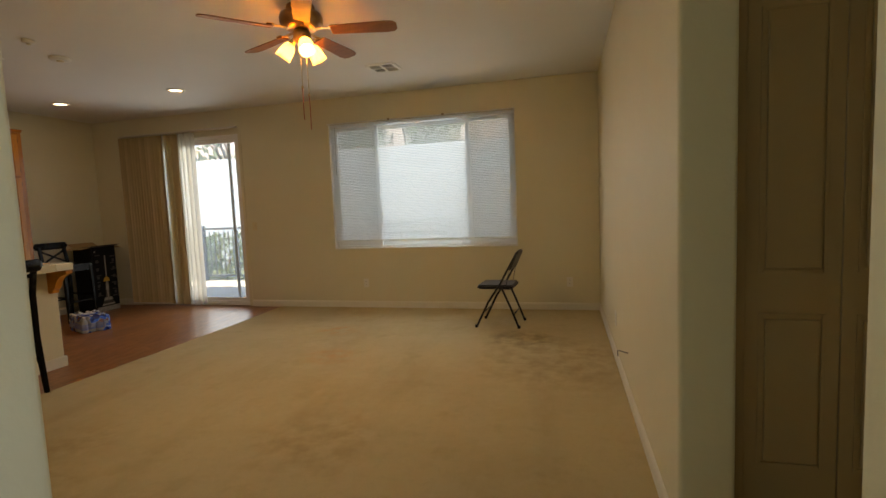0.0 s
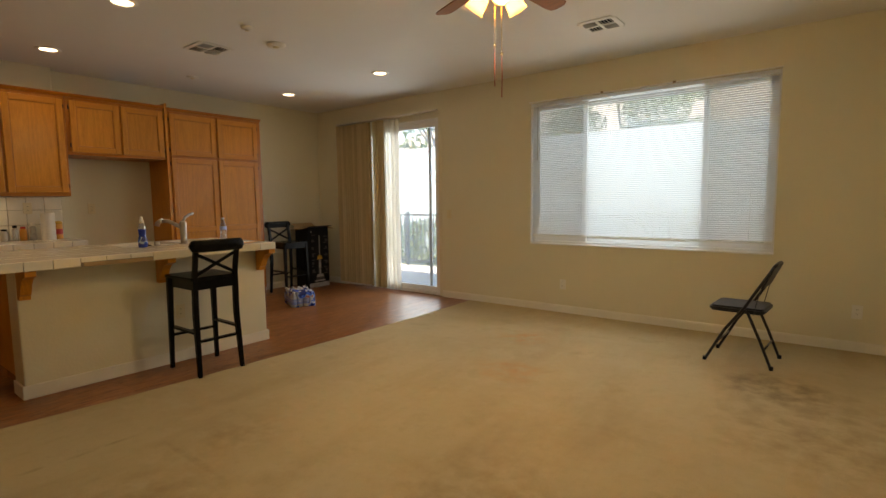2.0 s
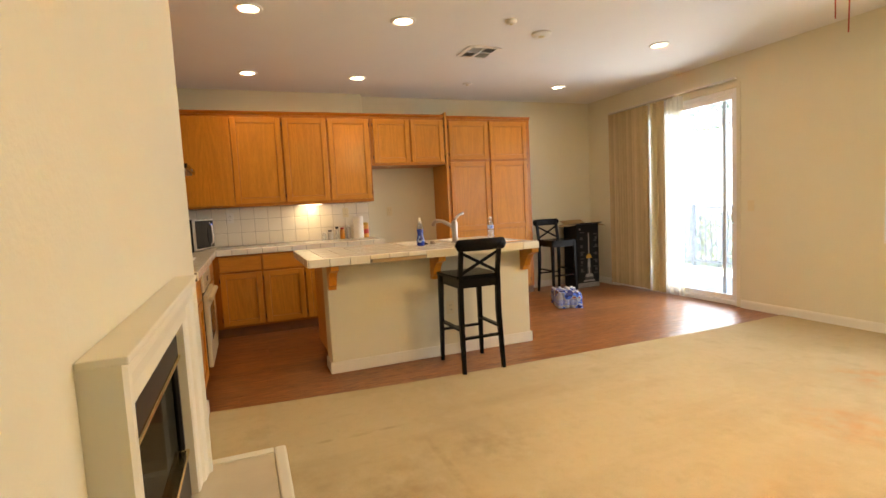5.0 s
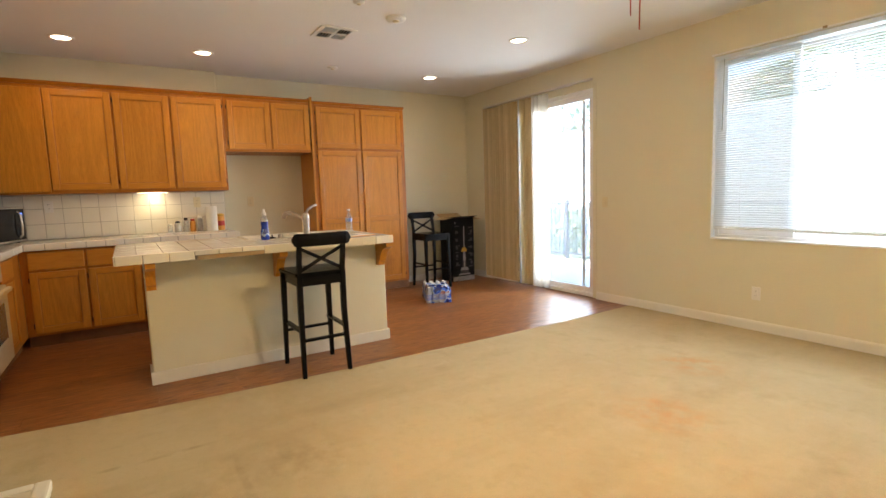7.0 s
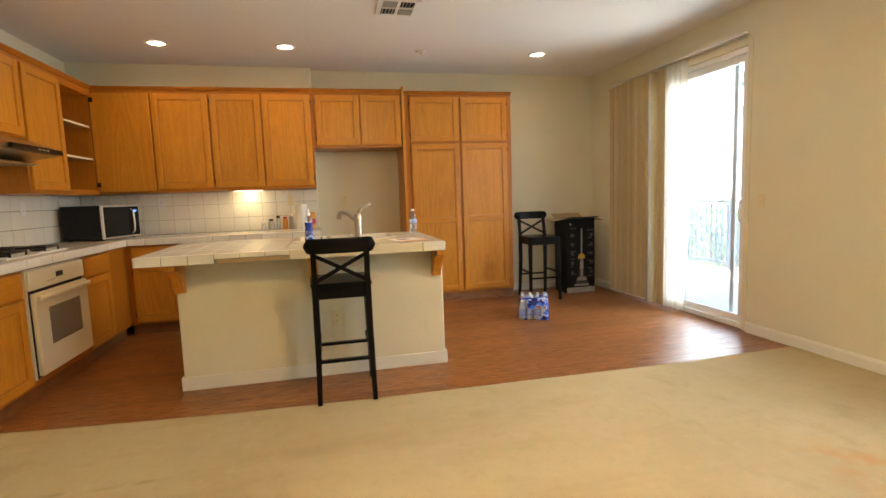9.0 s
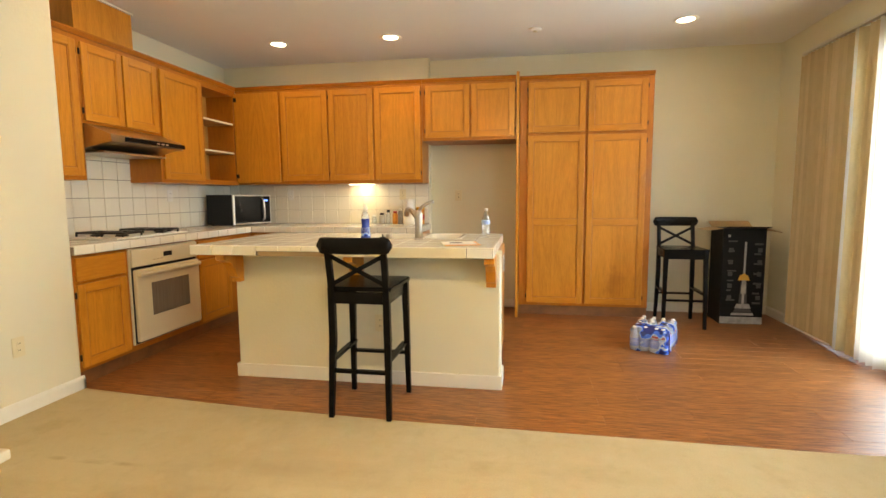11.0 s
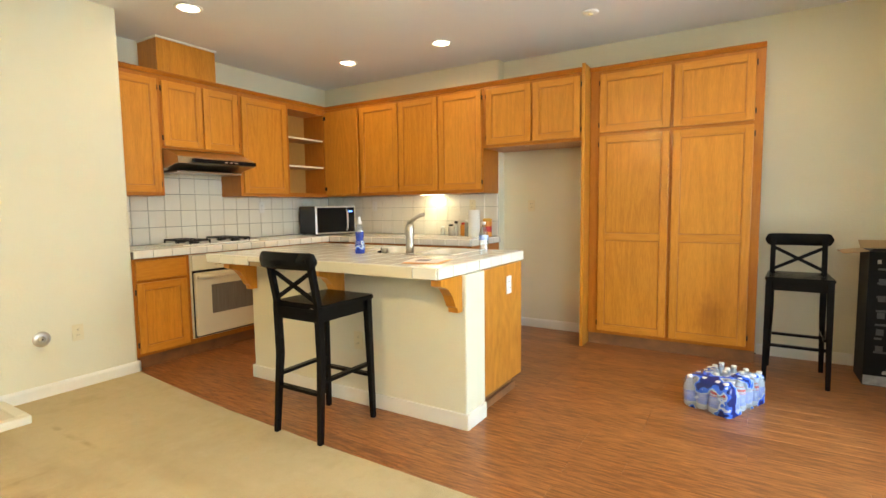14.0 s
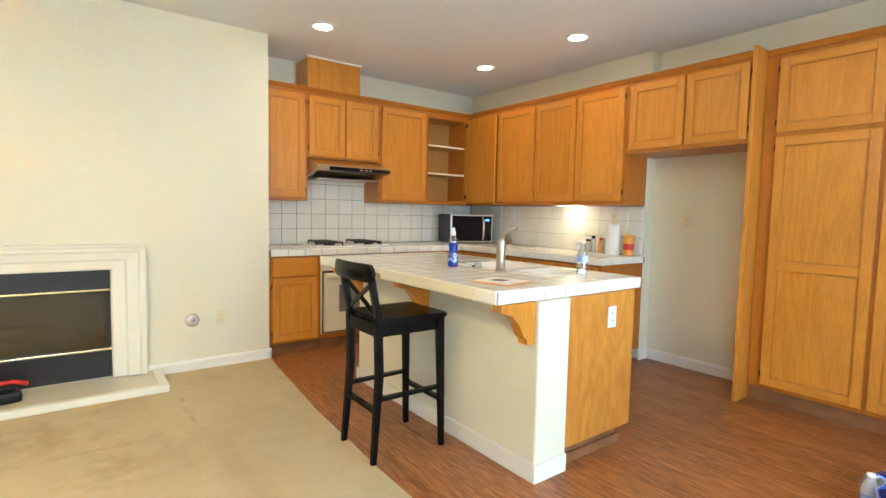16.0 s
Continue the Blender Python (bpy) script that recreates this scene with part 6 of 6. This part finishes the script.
# ---- outside ----
structure("ground", box(bmesh.new(), -400, 400, -400, 600, -0.5, -0.14), M_GRASS, "dry lawn reaching the horizon", "ground")
structure("patio", box(bmesh.new(), -9.0, 3.0, 6.325, 8.75, -0.139, -0.03), M_CONCRETE, "sunlit bare concrete patio", "patio")
structure("wall_outer", box(bmesh.new(), -7.2, -6.96, -2.6, 6.34, -0.13, 3.0), M_DIRTWALL, "outer house wall")
structure("roof", box(bmesh.new(), -7.4, 2.2, -2.8, 6.36, 3.01, 3.2), M_ROOFT, "flat edge of the house roof", "roof")
rail = thing("patio_railing", "dark iron patio railing with close balusters", "railing")
for z in (0.06, 1.0):
    part("rail", box(bmesh.new(), -9.0, 3.0, 8.62, 8.66, z, z + 0.04, 0.004), M_IRON, rail)
bal = mesh_of("baluster", box(bmesh.new(), -0.009, 0.009, -0.009, 0.009, 0.10, 1.0), M_IRON)
for k in range(109):
    piece("baluster", bal, rail, pose(-8.95 + 0.11 * k, 8.64, -0.03))
post = mesh_of("post", box(bmesh.new(), -0.03, 0.03, -0.03, 0.03, 0.0, 1.12, 0.004), M_IRON)
for k in range(7):
    piece("post", post, rail, pose(-9.0 + 2.0 * k, 8.64, -0.03))


def leaves(bm, centre, radii, count, size, rnd):
    for _ in range(count):
        d = Vector((rnd.gauss(0, 1), rnd.gauss(0, 1), rnd.gauss(0, 1))).normalized() * rnd.uniform(0.55, 1.0)
        p = Vector(centre) + Vector((d.x * radii[0], d.y * radii[1], d.z * radii[2]))
        m = Matrix.Translation(p) @ Euler((rnd.uniform(0, 6.3), rnd.uniform(0, 6.3), rnd.uniform(0, 6.3))).to_matrix().to_4x4()
        s = size * rnd.uniform(0.6, 1.3)
        vs = [bm.verts.new(m @ Vector(q)) for q in ((-s, 0, 0), (0, -s * 0.45, 0.1 * s), (s, 0, 0), (0, s * 0.45, 0.1 * s))]
        bm.faces.new(vs)


rnd = random.Random(7)
hedge = thing("hedge", "loose green shrub hedge behind the railing", "hedge")
bm = bmesh.new()
for k in range(22):
    leaves(bm, (-9 + 0.6 * k, 9.5 + rnd.uniform(-0.2, 0.2), 0.42), (0.5, 0.5, 0.6 + rnd.uniform(-0.15, 0.2)), 330, 0.075, rnd)
part("foliage", bm, M_LEAF, hedge)
for k in range(22):
    x = -9 + 0.6 * k
    part("stem", tube(bmesh.new(), [(x, 9.5, -0.14), (x + 0.05, 9.5, 0.2), (x + 0.1, 9.55, 0.5)], 0.02, 6), M_BARK, hedge)


def tree(x, y, h, r, seed, dense=420):
    rn = random.Random(seed)
    t = thing("tree", "leafy green garden tree behind the patio", "tree", pose(x, y, -0.14), "garden trees")
    part("trunk", tube(bmesh.new(), [(0, 0, 0), (0.05, 0.02, h * 0.3), (0.0, 0.05, h * 0.6)], 0.11, 9), M_BARK, t)
    crown = bmesh.new()
    for k in range(11):
        a, rr = rn.uniform(0, 6.3), rn.uniform(0.2, 0.75) * r
        c = (rr * math.cos(a), rr * math.sin(a), h * rn.uniform(0.5, 0.95))
        part("limb", tube(bmesh.new(), [(0.02, 0.03, h * rn.uniform(0.3, 0.55)), (c[0] * 0.5, c[1] * 0.5, c[2] * 0.85), c], 0.035, 6), M_BARK, t)
        leaves(crown, c, (r * 0.42, r * 0.42, r * 0.34), dense, 0.11, rn)
    part("crown", crown, M_LEAF, t)


single("garden_wall", box(bmesh.new(), -16, 9, 11.2, 11.4, -0.14, 2.7, 0.02), M_STUCCO, "sunlit pale stucco garden wall beyond the hedge", "wall")
tree(-3.9, 12.9, 4.9, 1.9, 1)
tree(-9.3, 12.8, 4.6, 1.8, 2, 60)
tree(0.4, 13.2, 5.2, 2.0, 3)
tree(-24.0, 17.0, 6.5, 3.0, 4)
house = thing("neighbour_house", "pale stucco neighbouring house with a tiled roof", "house", pose(-4, 15.0, -0.14))
bm = bmesh.new()
WIN = [(-6.0, -4.6), (-1.0, 0.6), (3.4, 4.8)]
xs = [-9.0] + [v for w in WIN for v in w] + [9.0]
for k in range(0, len(xs), 2):
    box(bm, xs[k], xs[k + 1], 0, 0.2, 0, 3.1)
for a, b in WIN:
    box(bm, a, b, 0, 0.2, 0, 1.0)
    box(bm, a, b, 0, 0.2, 2.2, 3.1)
box(bm, -9.0, -8.8, 0.2, 6, 0, 3.1)
box(bm, 8.8, 9.0, 0.2, 6, 0, 3.1)
part("wall", bm, M_STUCCO, house)
for a, b in WIN:
    w = part("window", ring(bmesh.new(), a + 0.002, b - 0.002, 1.002, 2.198, 0.06, 0.12, 0.06), M_VINYLFRAME, house)
    part("pane", box(bmesh.new(), a + 0.05, b - 0.05, 0.085, 0.09, 1.05, 2.15), M_DARKGLASS, w)
part("roof", prism(bmesh.new(), [(-0.6, 3.05), (3.0, 4.6), (6.6, 3.05), (6.6, 3.2), (3.0, 4.75), (-0.6, 3.2)], -9.5, 9.5, "x"), M_ROOFT, house)

# ---- laminate planks ----
PW, PL = 0.126, 1.21
rp = random.Random(3)
plank_meshes = {}


def plank(w, l):
    key = (round(w, 3), round(l, 3))
    if key not in plank_meshes:
        bm = bmesh.new()
        e = 0.0012
        a, b = w / 2 - 0.0005, l / 2 - 0.0005
        lo = [bm.verts.new((sx * a, sy * b, -0.012)) for sx, sy in ((-1, -1), (1, -1), (1, 1), (-1, 1))]
        mi = [bm.verts.new((sx * a, sy * b, -e)) for sx, sy in ((-1, -1), (1, -1), (1, 1), (-1, 1))]
        hi = [bm.verts.new((sx * (a - e), sy * (b - e), 0)) for sx, sy in ((-1, -1), (1, -1), (1, 1), (-1, 1))]
        bm.faces.new(hi)
        for p, q in ((lo, mi), (mi, hi)):
            for k in range(4):
                bm.faces.new((p[k], p[(k + 1) % 4], q[(k + 1) % 4], q[k]))
        plank_meshes[key] = mesh_of("plank", bm, M_LAMINATE)
    return plank_meshes[key]


x = XB + 0.002
while x < -3.62:
    w = min(PW, -3.60 - x)
    y = YS
    first = rp.choice((0.30, 0.55, 0.80, 1.05))
    l = first
    while y < 6.30:
        l = min(l, 6.30 - y)
        if l > 0.05:
            limit = 0.80 if x > -3.88 else YS
            if y + l > limit:
                piece("plank", plank(w, l), floor, pose(x + w / 2, y + l / 2, -0.006))
        y += l
        l = PL
    x += w
